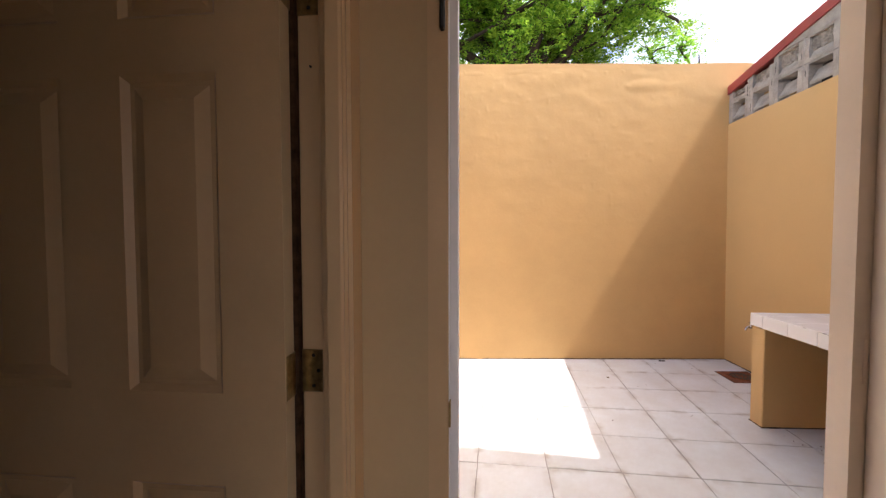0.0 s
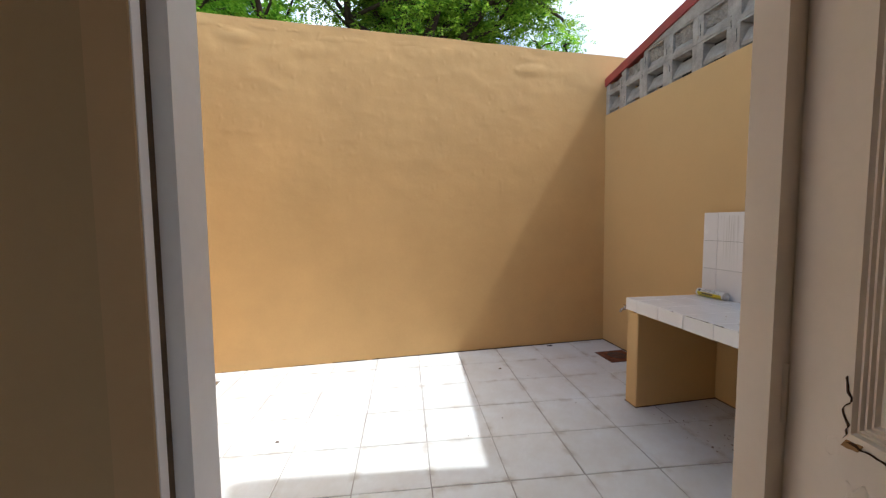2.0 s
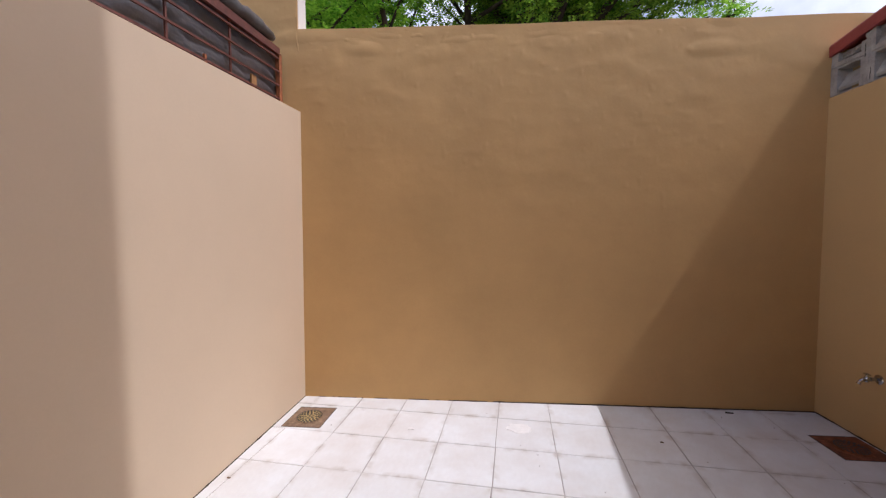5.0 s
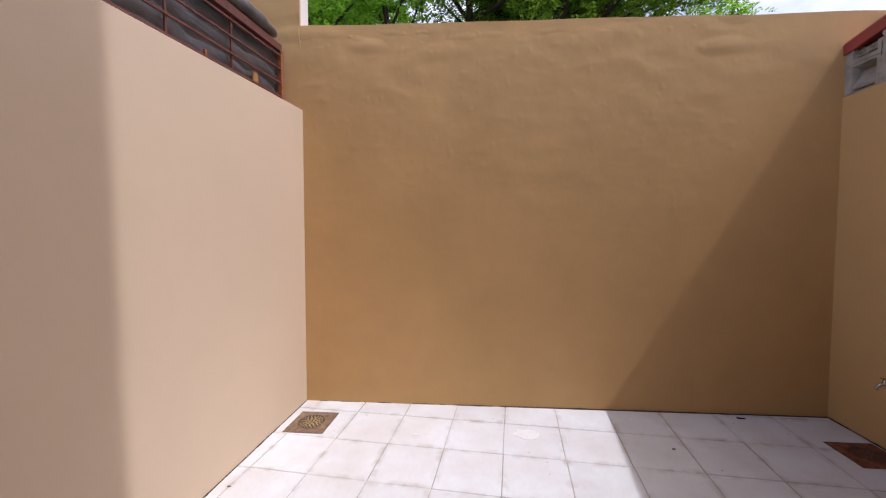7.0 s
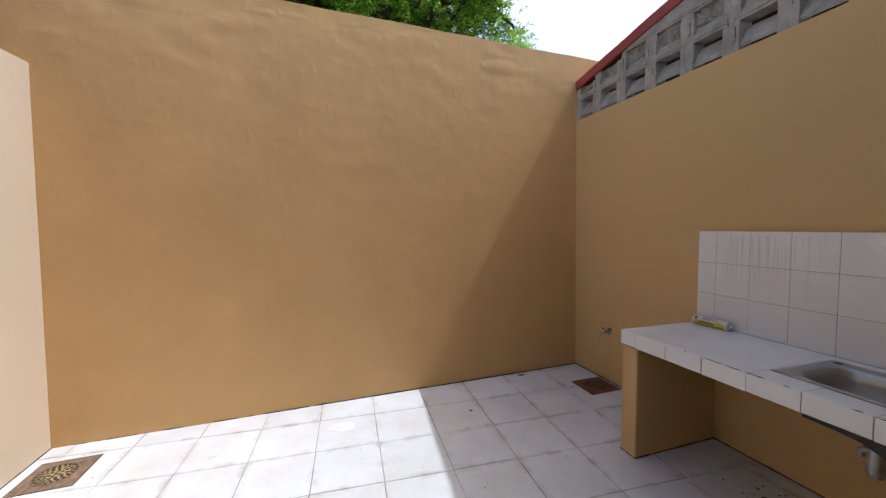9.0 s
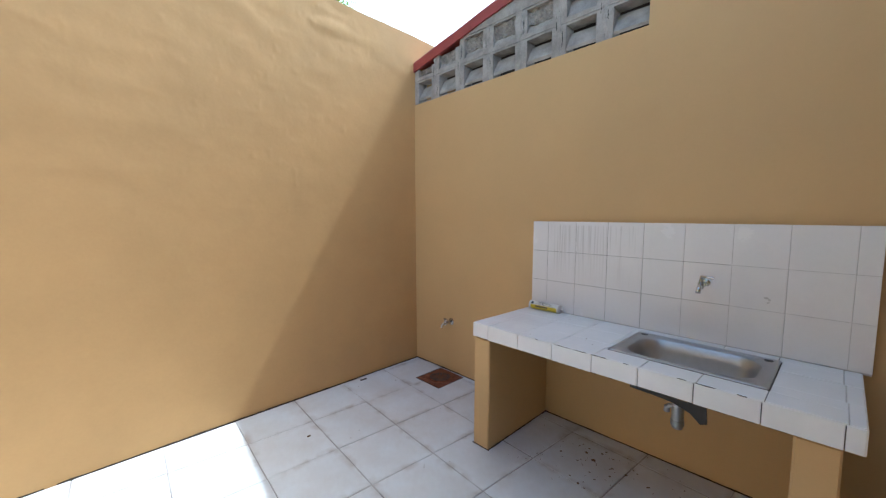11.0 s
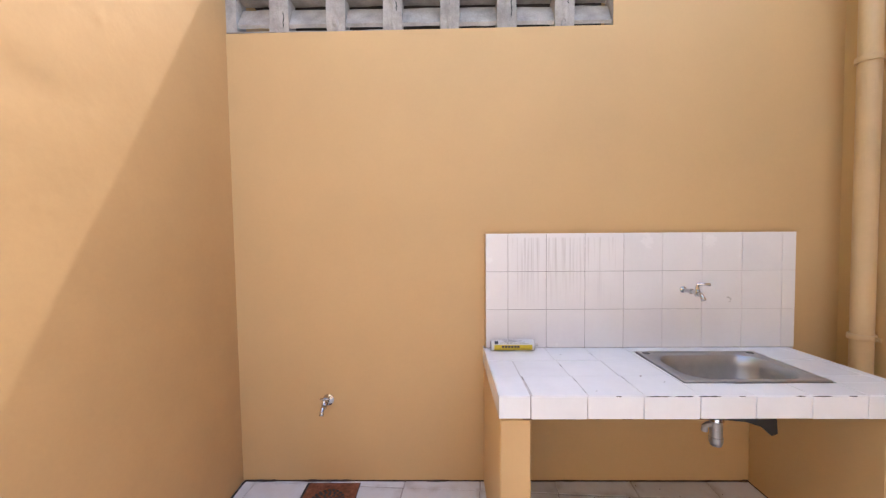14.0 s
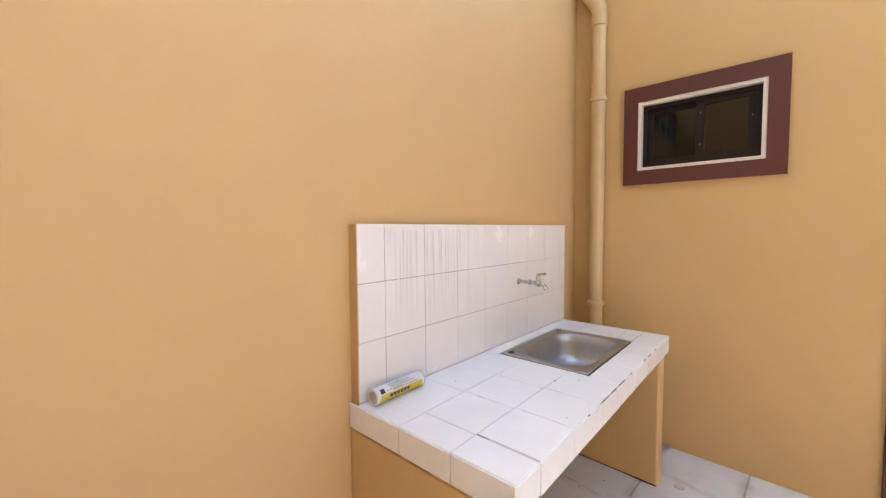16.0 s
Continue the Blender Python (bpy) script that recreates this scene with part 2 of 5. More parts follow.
def holed_wall(u0, u1, z0, z1, holes, d0, d1, axis):
    """A wall with openings; axis: the one that it is thick along."""
    us = sorted({u0, u1, *[h[i] for h in holes for i in (0, 1)]})
    zs = sorted({z0, z1, *[h[i] for h in holes for i in (2, 3)]})
    bm = bmesh.new()
    seen = {}

    def v(i, j, d):
        if (i, j, d) not in seen:
            dd = (d0, d1)[d]
            seen[i, j, d] = bm.verts.new((us[i], dd, zs[j]) if axis == "y" else (dd, us[i], zs[j]))
        return seen[i, j, d]

    def full(i, j):
        if not (0 <= i < len(us) - 1 and 0 <= j < len(zs) - 1):
            return False
        u, z = (us[i] + us[i + 1]) / 2, (zs[j] + zs[j + 1]) / 2
        return not any(h[0] < u < h[1] and h[2] < z < h[3] for h in holes)
    for i in range(len(us) - 1):
        for j in range(len(zs) - 1):
            if not full(i, j):
                continue
            for d in (0, 1):
                bm.faces.new([v(i, j, d), v(i + 1, j, d), v(i + 1, j + 1, d), v(i, j + 1, d)])
            for (di, dj), (p, q) in {(-1, 0): ((i, j), (i, j + 1)), (1, 0): ((i + 1, j), (i + 1, j + 1)), (0, -1): ((i, j), (i + 1, j)), (0, 1): ((i, j + 1), (i + 1, j + 1))}.items():
                if not full(i + di, j + dj):
                    bm.faces.new([v(*p, 0), v(*q, 0), v(*q, 1), v(*p, 1)])
    return bm


def sweep(points, radii, seg=16, bm=None, cap=True):
    """A round tube along points."""
    bm = bm or bmesh.new()
    pts = [Vector(p) for p in points]
    if not hasattr(radii, "__len__"):
        radii = [radii] * len(pts)
    rings = []
    side = None
    for i, p in enumerate(pts):
        d = (pts[min(i + 1, len(pts) - 1)] - pts[max(i - 1, 0)]).normalized()
        if side is None:
            side = d.orthogonal().normalized()
        side = (side - d * side.dot(d)).normalized()
        up = d.cross(side)
        rings.append([bm.verts.new(p + (side * math.cos(2 * math.pi * k / seg) + up * math.sin(2 * math.pi * k / seg)) * radii[i]) for k in range(seg)])
    for r0, r1 in zip(rings, rings[1:]):
        for k in range(seg):
            bm.faces.new((r0[k], r0[(k + 1) % seg], r1[(k + 1) % seg], r1[k]))
    if cap:
        bm.faces.new(rings[0][::-1])
        bm.faces.new(rings[-1])
    return bm


def lathe(profile, axis_at, direction, seg=24, bm=None):
    """profile: (distance along, radius) pairs, turned round a line."""
    bm = bm or bmesh.new()
    d, o = Vector(direction).normalized(), Vector(axis_at)
    side = d.orthogonal().normalized()
    up = d.cross(side)
    rings = []
    for a, r in profile:
        r = max(r, 1e-4)
        rings.append([bm.verts.new(o + d * a + (side * math.cos(2 * math.pi * k / seg) + up * math.sin(2 * math.pi * k / seg)) * r) for k in range(seg)])
    for r0, r1 in zip(rings, rings[1:]):
        for k in range(seg):
            bm.faces.new((r0[k], r0[(k + 1) % seg], r1[(k + 1) % seg], r1[k]))
    bm.faces.new(rings[0][::-1])
    bm.faces.new(rings[-1])
    return bm


def relief_wall(x0, x1, z0, top, y, thick, amp, nx, nz):
    """A thick wall that faces -y, hand plastered: top(x) is its upper edge."""
    bm = bmesh.new()
    grid = []
    for i in range(nx + 1):
        x = x0 + (x1 - x0) * i / nx
        col = []
        for j in range(nz + 1):
            knee = nz * 2 // 3                  # rows below this run level across the step
            z = z0 + (3.0 - z0) * j / knee if j <= knee else 3.0 + (top(x) - 3.0) * (j - knee) / (nz - knee)
            p = Vector((x, 7.3, z))
            h = noise.noise(p * 1.9) * 0.40 + noise.noise(Vector((x * 4.6 + 9, 2, z * 7.0 + 4))) * 0.32 + noise.noise(p * 11.5) * 0.10 + max(0, noise.noise(p * 17 + Vector((0, 3, 0))) - 0.38) * 0.5 + max(0, noise.noise(Vector((x * 5.5, 4, z * 15))) - 0.2) * 0.3
            h *= min(max((3.3 - x) / 0.9, 0.2), 1)
            upper = min(max((z - 1.2) / 1.8, 0), 1)
            lump = max(0, noise.noise(Vector((x * 2.6, 1.1, z * 6.5))) - 0.12) * 1.3 * min(max((z - (min(top(x), 3.2) - 0.5)) / 0.3, 0), 1)
            col.append(bm.verts.new((x, y + 0.004 * (x - 1.2) + 0.0145 * (z - 1.2) - amp * (h * (0.35 + 0.85 * upper) + lump), z)))
        grid.append(col)
    for i in range(nx):
        for j in range(nz):
            bm.faces.new((grid[i][j], grid[i + 1][j], grid[i + 1][j + 1], grid[i][j + 1])).smooth = True
    loop = [grid[i][0] for i in range(nx + 1)] + [grid[nx][j] for j in range(1, nz + 1)] + [grid[i][nz] for i in range(nx - 1, -1, -1)] + [grid[0][j] for j in range(nz - 1, 0, -1)]
    back = [bm.verts.new((v.co.x, y + thick, v.co.z)) for v in loop]
    for k in range(len(loop)):
        k2 = (k + 1) % len(loop)
        bm.faces.new((loop[k], back[k], back[k2], loop[k2]))
    bm.faces.new(back)
    return bm


# ---- plan ----
XR, XL, YB, YH = 3.24, -0.965, 4.65, 1.45     # right wall, left wall, back wall, house wall
YI = 1.335                                     # inside face of the house wall
SLOPE = 0.026                                  # the yard falls towards the left wall


def ground_z(x):
    return SLOPE * (x - 2.5)


def cap_z(y):
    return 2.735 + 0.185 * (4.65 - y)


# ---- ground and shell ----
structure("ground", box(-400, 400, -400, 400, -0.6, -0.3), GROUND, "dry bare ground round the house", "ground")
yard_bed = bmesh.new()
prism([(XL - 0.3, ground_z(XL - 0.3) - 0.0034), (XR + 0.2, ground_z(XR + 0.2) - 0.0034), (XR + 0.2, -0.31), (XL - 0.3, -0.31)], "y", 1.44, YB + 0.1, yard_bed)
floor = structure("floor_yard", yard_bed, GROUT, "grey mortar bed of the tiled yard floor", "floor")
structure("floor_house", box(-1.2, 2.4, -2.3, 1.44, -0.3, -0.02), GROUT, "plain grey floor inside the house", "floor")

def back_top(x):
    return 4.6 if x < -0.985 else 3.165 - 0.037 * x + 0.012 * noise.noise(Vector((x * 1.7, 3, 1)))


structure("wall_back", relief_wall(-3.6, 4.4, -0.3, back_top, YB, 0.17, 0.0085, 800, 330), OCHRE_ROUGH, "ochre hand-plastered boundary wall with bumpy relief", "wall")
structure("wall_back_step_end", prism([(YB + 0.028, 3.19), (YB + 0.168, 3.19), (YB + 0.168, 4.6), (YB + 0.048, 4.6)], "x", -0.989, -0.976), WHITE, "white painted end of the taller wall", "wall")
# above 3.1 m the wall is unseen, stepped to place its shadow edges
structure("wall_right", prism([(YH - 0.05, -0.3), (YB + 0.05, -0.3), (YB + 0.05, 2.425), (2.643, 2.445), (2.643, 3.11), (2.575, 3.12), (2.575, 5.6), (2.428, 5.61), (2.428, 10.5), (YH - 0.05, 10.5)], "x", XR, XR + 0.16),
          OCHRE, "smooth ochre painted side wall, unseen stepped top shaped to cast shade", "wall")
# ochre paint made paler and creamier for the light on this wall
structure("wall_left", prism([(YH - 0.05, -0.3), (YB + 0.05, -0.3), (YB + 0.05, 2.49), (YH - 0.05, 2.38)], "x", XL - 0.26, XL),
          LIT_OCHRE, "ochre side wall, light on it painted as paler cream", "wall")
DOOR = (0.595, 1.535, -0.3, 2.09)
WIN = (2.228, 2.84, 1.696, 2.113)
structure("wall_house", holed_wall(XL - 0.2, XR + 0.1, -0.3, 2.98, [DOOR, WIN], YI, YH, "y"), OCHRE, "ochre painted rear wall of the house", "wall")
structure("roof_house", box(-1.4, XR, -2.6, YH + 0.04, 2.98, 3.1), WHITE, "flat concrete roof slab of the house", "roof")

# inside the house
structure("wall_hall", holed_wall(-2.3, YI - 0.001, -0.02, 2.6, [(0.47, 1.325, -0.02, 2.075)], 0.285, 0.40, "x"), INNER, "beige painted inside wall with a doorway", "wall")
# unseen window opening added so that daylight brightens the hall
structure("wall_hall_far_opening", holed_wall(-2.3, YI, -0.02, 2.6, [(-1.9, -0.55, 0.8, 2.2)], 2.25, 2.35, "x"), INNER, "plain beige inside wall", "wall")
structure("wall_room", box(-1.2, -1.1, -2.3, YI, -0.02, 2.6), INNER, "plain beige inside wall", "wall")
# second unseen opening, added to light the doors from behind
structure("wall_inside_back_opening", holed_wall(-1.2, 2.35, -0.02, 2.6, [(0.65, 2.05, 0.65, 2.25)], -2.4, -2.3, "y"), INNER, "plain beige inside wall", "wall")
structure("wall_inside_lining", holed_wall(0.401, 2.25, -0.02, 2.6, [(DOOR[0], DOOR[1], -0.02, DOOR[3])], YI - 0.012, YI - 0.001, "y"), INNER, "beige painted plaster beside the doorway", "wall")
structure("ceiling", box(-1.2, 2.35, -2.4, YI - 0.012, 2.6, 2.7), WHITE, "plain white ceiling", "ceiling")


# ---- doorway to the yard ----
def door_frame():
    t = thing("door_frame", "cream painted wooden frame of the yard doorway", "door frame", at=(1.05, 1.36, 0))
    # shade is painted into the inner and groove colours, sky light into outer
    inner = [(0.590, 1.318), (0.632, 1.318), (0.6335, 1.3195), (0.6335, 1.335), (0.590, 1.335)]
    groove = [(0.590, 1.3352), (0.631, 1.3352), (0.631, 1.3538), (0.590, 1.3538)]
    outer = [(0.590, 1.354), (0.652, 1.354), (0.652, 1.424), (0.645, 1.430), (0.590, 1.430)]
    right = [(1.538, 1.285), (1.478, 1.285), (1.470, 1.292), (1.470, 1.334), (1.441, 1.336), (1.441, 1.388), (1.447, 1.394), (1.538, 1.394)]
    part("jamb", prism(inner, "z", -0.02, 2.09), BEIGE, t, "inner edge of the jamb, its shade painted brown-beige")
    part("jamb_edge", box(0.6336, 0.6352, 1.3187, 1.3348, -0.02, 2.088, 0.0004), SKYLIT, t, "lit edge of the jamb, painted pale")
    part("groove", prism(groove, "z", -0.02, 2.09), GROOVE_SHADE, t, "rebate of the jamb, its shade painted brown")
    part("jamb", prism(outer, "z", -0.02, 2.09), SKYLIT, t, "outer edge of the jamb, sky light painted bluish white")
    part("jamb", prism(right, "z", -0.02, 2.09), CREAM, t)
    part("head", box(0.592, 1.537, 1.32, 1.41, 2.035, 2.088, 0.004), CREAM, t)
    part("sill", box(0.592, 1.537, 1.30, 1.45, -0.3, 0.02, 0.006), GROUT, t, "grey concrete sill")
    part("strike_plate", box(0.634, 0.6385, 1.312, 1.330, 0.895, 0.95, 0.001), BRASS, t, "small worn metal strike plate")
    part("latch", box(0.617, 0.628, 1.300, 1.319, 1.73, 1.80, 0.003), BLACK, t, "black metal latch")
    return t


door_frame()


PLAIN = ((0.0, 0.0), (0.012, -0.010), (0.022, -0.010), (0.05, -0.001))
REEDED = ((0.0, 0.0), (0.003, -0.0045), (0.007, -0.003), (0.009, -0.0065), (0.013, -0.005), (0.015, -0.0085), (0.019, -0.007), (0.022, -0.011), (0.026, -0.011), (0.05, -0.003), (0.053, -0.0045))


def panel_face(bm, u0, u1, z0, z1, base, sign, depth, rings):
    """Raised-and-fielded panel on a leaf in local u, z; sign: side of the leaf."""
    loops = []
    for inset, d in rings:
        y = base + sign * d * depth
        loops.append([bm.verts.new((u, y, z)) for u, z in ((u0 + inset, z0 + inset), (u1 - inset, z0 + inset), (u1 - inset, z1 - inset), (u0 + inset, z1 - inset))])
    for a, b_ in zip(loops, loops[1:]):
        for k in range(4):
            bm.faces.new((a[k], a[(k + 1) % 4], b_[(k + 1) % 4], b_[k]))
    bm.faces.new(loops[-1])


def leaf_mesh(width, height, thick, cells, depth=1.0, rings=PLAIN):
    """A door leaf in x (0..width), y (0..-thick), z with panels on both faces."""
    bm = bmesh.new()
    us = sorted({0, width, *[c[i] for c in cells for i in (0, 1)]})
    zs = sorted({0, height, *[c[i] for c in cells for i in (2, 3)]})
    for y, s in ((0, 1), (-thick, -1)):
        for i in range(len(us) - 1):
            for j in range(len(zs) - 1):
                u, z = (us[i] + us[i + 1]) / 2, (zs[j] + zs[j + 1]) / 2
                if any(c[0] < u < c[1] and c[2] < z < c[3] for c in cells):
                    continue
                bm.faces.new([bm.verts.new(p) for p in ((us[i], y, zs[j]), (us[i + 1], y, zs[j]), (us[i + 1], y, zs[j + 1]), (us[i], y, zs[j + 1]))])
        for c in cells:
            panel_face(bm, *c, y, s, depth, rings)
    for a, b_ in (((0, 0), (0, height)), ((width, 0), (width, height))):
        bm.faces.new([bm.verts.new(p) for p in ((a[0], 0, 0), (a[0], -thick, 0), (a[0], -thick, height), (a[0], 0, height))])
    for z in (0, height):
        bm.faces.new([bm.verts.new(p) for p in ((0, 0, z), (width, 0, z), (width, -thick, z), (0, -thick, z))])
    bmesh.ops.remove_doubles(bm, verts=bm.verts, dist=0.0002)
    return bm


def room_door():
    """Six-panel door that stands open into the side room, hinged at the far jamb."""
    t = thing("room_door", "cream six-panel door standing open into the dark side room", "door", at=(0.278, 1.31, 0))
    w = 0.84
    # local x runs from the free edge to the hinge
    a = (0.138, 0.352)
    b_ = (0.49, 0.704)
    cells = [(u0, u1, z0, z1) for u0, u1 in (a, b_) for z0, z1 in ((0.24, 0.766), (0.966, 1.633), (1.748, 1.93))]
    bm = leaf_mesh(w, 2.05, 0.04, cells, 1.2)
    bmesh.ops.translate(bm, vec=(0.2985 - w, 1.258 + 0.04, 0.008), verts=bm.verts)
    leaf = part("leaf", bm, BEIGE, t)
    # light on the leaf's edge is put into a paler, warmer paint
    part("lit_edge_strip", box(0.2987, 0.2998, 1.2585, 1.2965, 0.01, 2.055, 0.0003), LIT_EDGE, t, "edge of the leaf, light on it painted as warm cream")
    for z in (0.96, 0.22, 1.78):
        h = part("hinge", box(0.297, 0.3008, 1.262, 1.312, z, z + 0.095, 0.001), BRASS, t, "aged brass butt hinge")
        part("hinge_leaf", box(0.307, 0.354, 1.317, 1.3215, z, z + 0.095, 0.001), BRASS, h)
        kn = bmesh.new()
        for k in range(5):
            sweep([(0.302, 1.313, z + 0.019 * k + 0.001), (0.302, 1.313, z + 0.019 * k + 0.018)], 0.0058, 12, kn)
        sweep([(0.302, 1.313, z + 0.095), (0.302, 1.313, z + 0.1)], [0.007, 0.003], 12, kn)
        part("knuckle", kn, BRASS, h)
        for sx, sz in ((0.334, 0.014), (0.345, 0.048), (0.334, 0.082)):
            part("screw", lathe([(0, 0.0045), (0.0018, 0.0035)], (sx, 1.3172, z + sz), (0, -1, 0), 10), BLACK, h)
    return t


room_door()


def room_door_frame():
    t = thing("room_door_frame", "cream moulded frame round the side room doorway", "door frame", at=(0.34, 0.9, 0))
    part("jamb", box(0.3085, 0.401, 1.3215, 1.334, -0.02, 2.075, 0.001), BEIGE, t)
    # dark brown strip paints the shade of the open gap beside the leaf
    part("gap_shade", box(0.292, 0.3082, 1.3005, 1.321, -0.02, 2.07, 0.0005), CRACK_AND_GAP, t, "dark brown strip painting the shade in the door gap")
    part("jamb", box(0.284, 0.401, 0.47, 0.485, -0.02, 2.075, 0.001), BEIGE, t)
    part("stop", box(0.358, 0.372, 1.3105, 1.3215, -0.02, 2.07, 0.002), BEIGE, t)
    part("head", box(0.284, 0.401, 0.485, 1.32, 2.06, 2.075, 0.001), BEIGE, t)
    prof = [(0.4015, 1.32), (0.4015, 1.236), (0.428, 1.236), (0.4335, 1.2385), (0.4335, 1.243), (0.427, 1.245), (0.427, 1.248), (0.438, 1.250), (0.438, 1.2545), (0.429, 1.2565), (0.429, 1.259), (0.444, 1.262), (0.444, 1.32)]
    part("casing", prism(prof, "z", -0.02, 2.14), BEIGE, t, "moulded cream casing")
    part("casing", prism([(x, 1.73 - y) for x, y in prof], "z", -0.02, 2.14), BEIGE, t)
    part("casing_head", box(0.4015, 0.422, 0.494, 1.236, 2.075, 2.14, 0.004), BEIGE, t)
    nail = part("nail", lathe([(0, 0.003), (0.003, 0.002)], (0.335, 1.3215, 1.672), (0, -1, 0), 8), BLACK, t)
    return t


room_door_frame()


def yard_door():
    """Weathered panel door swung inwards on the other jamb, with a split lower panel."""
    t = thing("yard_door", "weathered cream panel door swung inwards, paint cracked", "door", at=(1.468, 1.333, 0))
    w, ang = 0.80, radians(-90 - 12)
    turn = Matrix.Translation((1.468, 1.333, 0.01)) @ Matrix.Rotation(ang, 4, "Z") @ Matrix.Diagonal((1, -1, 1, 1))
    # local x from the hinge to the free edge, the face towards the opening is y = 0 side after the turn
    cells = [(0.092, 0.70, 0.20, 0.86), (0.092, 0.70, 1.035, 1.86)]
    bm = leaf_mesh(w, 2.02, 0.04, cells, 1.0, REEDED)
    bm.transform(turn)
    part("leaf", bm, CREAM, t)
    rng = random.Random(4)

    def split(points, half, name, mat, up):
        b = bmesh.new()
        prev = None
        for i, (u, z, k) in enumerate(points):
            hw = half * k
            lo = [b.verts.new(turn @ Vector((u - hw * 0.6, up, z - hw))), b.verts.new(turn @ Vector((u + hw * 0.6, up, z + hw)))]
            if prev:
                b.faces.new((prev[0], lo[0], lo[1], prev[1]))
            prev = lo
        bm2 = bmesh.ops.extrude_face_region(b, geom=list(b.faces))
        vs = [v for v in bm2["geom"] if isinstance(v, bmesh.types.BMVert)]
        off = (turn.to_3x3() @ Vector((0, -1, 0))) * 0.004
        bmesh.ops.translate(b, vec=off, verts=vs)
        return part(name, b, mat, t)
    line = [(0.086 + 0.012 * math.sin(i * 0.9) * 0.3 + rng.uniform(-0.003, 0.003), 1.026 + 0.006 * i, 0.35 + 0.5 * rng.random()) for i in range(14)]
    split(line, 0.0024, "crack", CRACK_AND_GAP, 0.0012)
    u = 0.088
    while u < 0.60:
        n = rng.randint(5, 13)
        z = 1.024 - 0.03 * (u - 0.088) + rng.uniform(-0.002, 0.002)
        line = [(u + 0.006 * i, z + rng.uniform(-0.0014, 0.0014), (0.25 + 0.75 * rng.random()) * (1 if 0 < i < n - 1 else 0.1)) for i in range(n)]
        split(line, 0.0023, "crack", CRACK_AND_GAP, 0.0012)
        u += 0.006 * (n - 1) + rng.uniform(-0.004, 0.006)
    for u in (0.15, 0.27, 0.36):
        n = rng.randint(6, 11)
        line = [(u + 0.006 * i, 1.086 + rng.uniform(-0.001, 0.001), (0.3 + 0.6 * rng.random()) * (1 if 0 < i < n - 1 else 0.1)) for i in range(n)]
        split(line, 0.001, "crack", CRACK_AND_GAP, -0.0005)
    line = [(0.085 + 0.004 * i, 1.022 + rng.uniform(-0.002, 0.002), 0.9) for i in range(6)]
    split(line, 0.006, "splinter", SPLIT, 0.001)
    # lumps of filler under the paint
    for u, z, r in ((0.105, 0.955, 0.017), (0.118, 0.925, 0.012), (0.145, 0.99, 0.008), (0.12, 0.995, 0.007), (0.072, 1.01, 0.010), (0.08, 0.88, 0.009)):
        lb = bmesh.new()
        bmesh.ops.create_icosphere(lb, subdivisions=3, radius=r)
        for v in lb.verts:
            v.co *= 1 + 0.6 * noise.noise(v.co * 90 + Vector((u, z, 0)) * 9)
            v.co.y *= 0.10
            v.co.z *= 1.6
        bmesh.ops.translate(lb, vec=(u, -0.0004 if z < 1.03 else -0.0016, z), verts=lb.verts)
        lb.transform(turn)
        part("filler_lump", lb, CREAM, t, smooth=True)
    for z in (0.25, 1.0, 1.75):
        part("hinge", sweep([turn @ Vector((-0.003, 0.004, z)), turn @ Vector((-0.003, 0.004, z + 0.09))], 0.006, 10), CREAM, t, "painted-over hinge")
    return t


yard_door()


# ---- breeze blocks and red coping on the right wall ----
def rough(bm, scale, amount):
    """Uneven cast surface: pushes the corners about."""
    for v in bm.verts:
        v.co += Vector((noise.noise(v.co * scale), noise.noise(v.co * scale + Vector((5, 0, 0))), noise.noise(v.co * scale + Vector((0, 7, 0))))) * amount


def rubble(y0, y1, z0, z1, x0, x1, seed):
    """Rough mortar thrown into the upper part of a block's opening."""
    bm = bmesh.new()
    ny, nz = 22, 12
    grid = []
    for i in range(ny + 1):
        y = y0 + (y1 - y0) * i / ny
        col = []
        for j in range(nz + 1):
            low = z0 + 0.022 * noise.noise(Vector((y * 22, seed, 0)))
            z = low + (z1 - low) * j / nz
            p = Vector((y * 34, z * 34, seed * 1.7))
            h = 0.013 * noise.noise(p) + 0.009 * noise.noise(p * 2.3) + 0.012 * max(0, noise.noise(p * 0.8) - 0.1)
            col.append(bm.verts.new((x0 - h, y, z)))
        grid.append(col)
    for i in range(ny):
        for j in range(nz):
            bm.faces.new((grid[i][j], grid[i + 1][j], grid[i + 1][j + 1], grid[i][j + 1]))
    rim = [c[0] for c in grid] + grid[-1][1:] + [c[-1] for c in grid[-2::-1]] + grid[0][-2:0:-1]
    back = [bm.verts.new((x1, v.co.y, v.co.z)) for v in rim]
    for k in range(len(rim)):
        q = (k + 1) % len(rim)
        bm.faces.new((rim[k], rim[q], back[q], back[k]))
    bm.faces.new(back)
    return bm


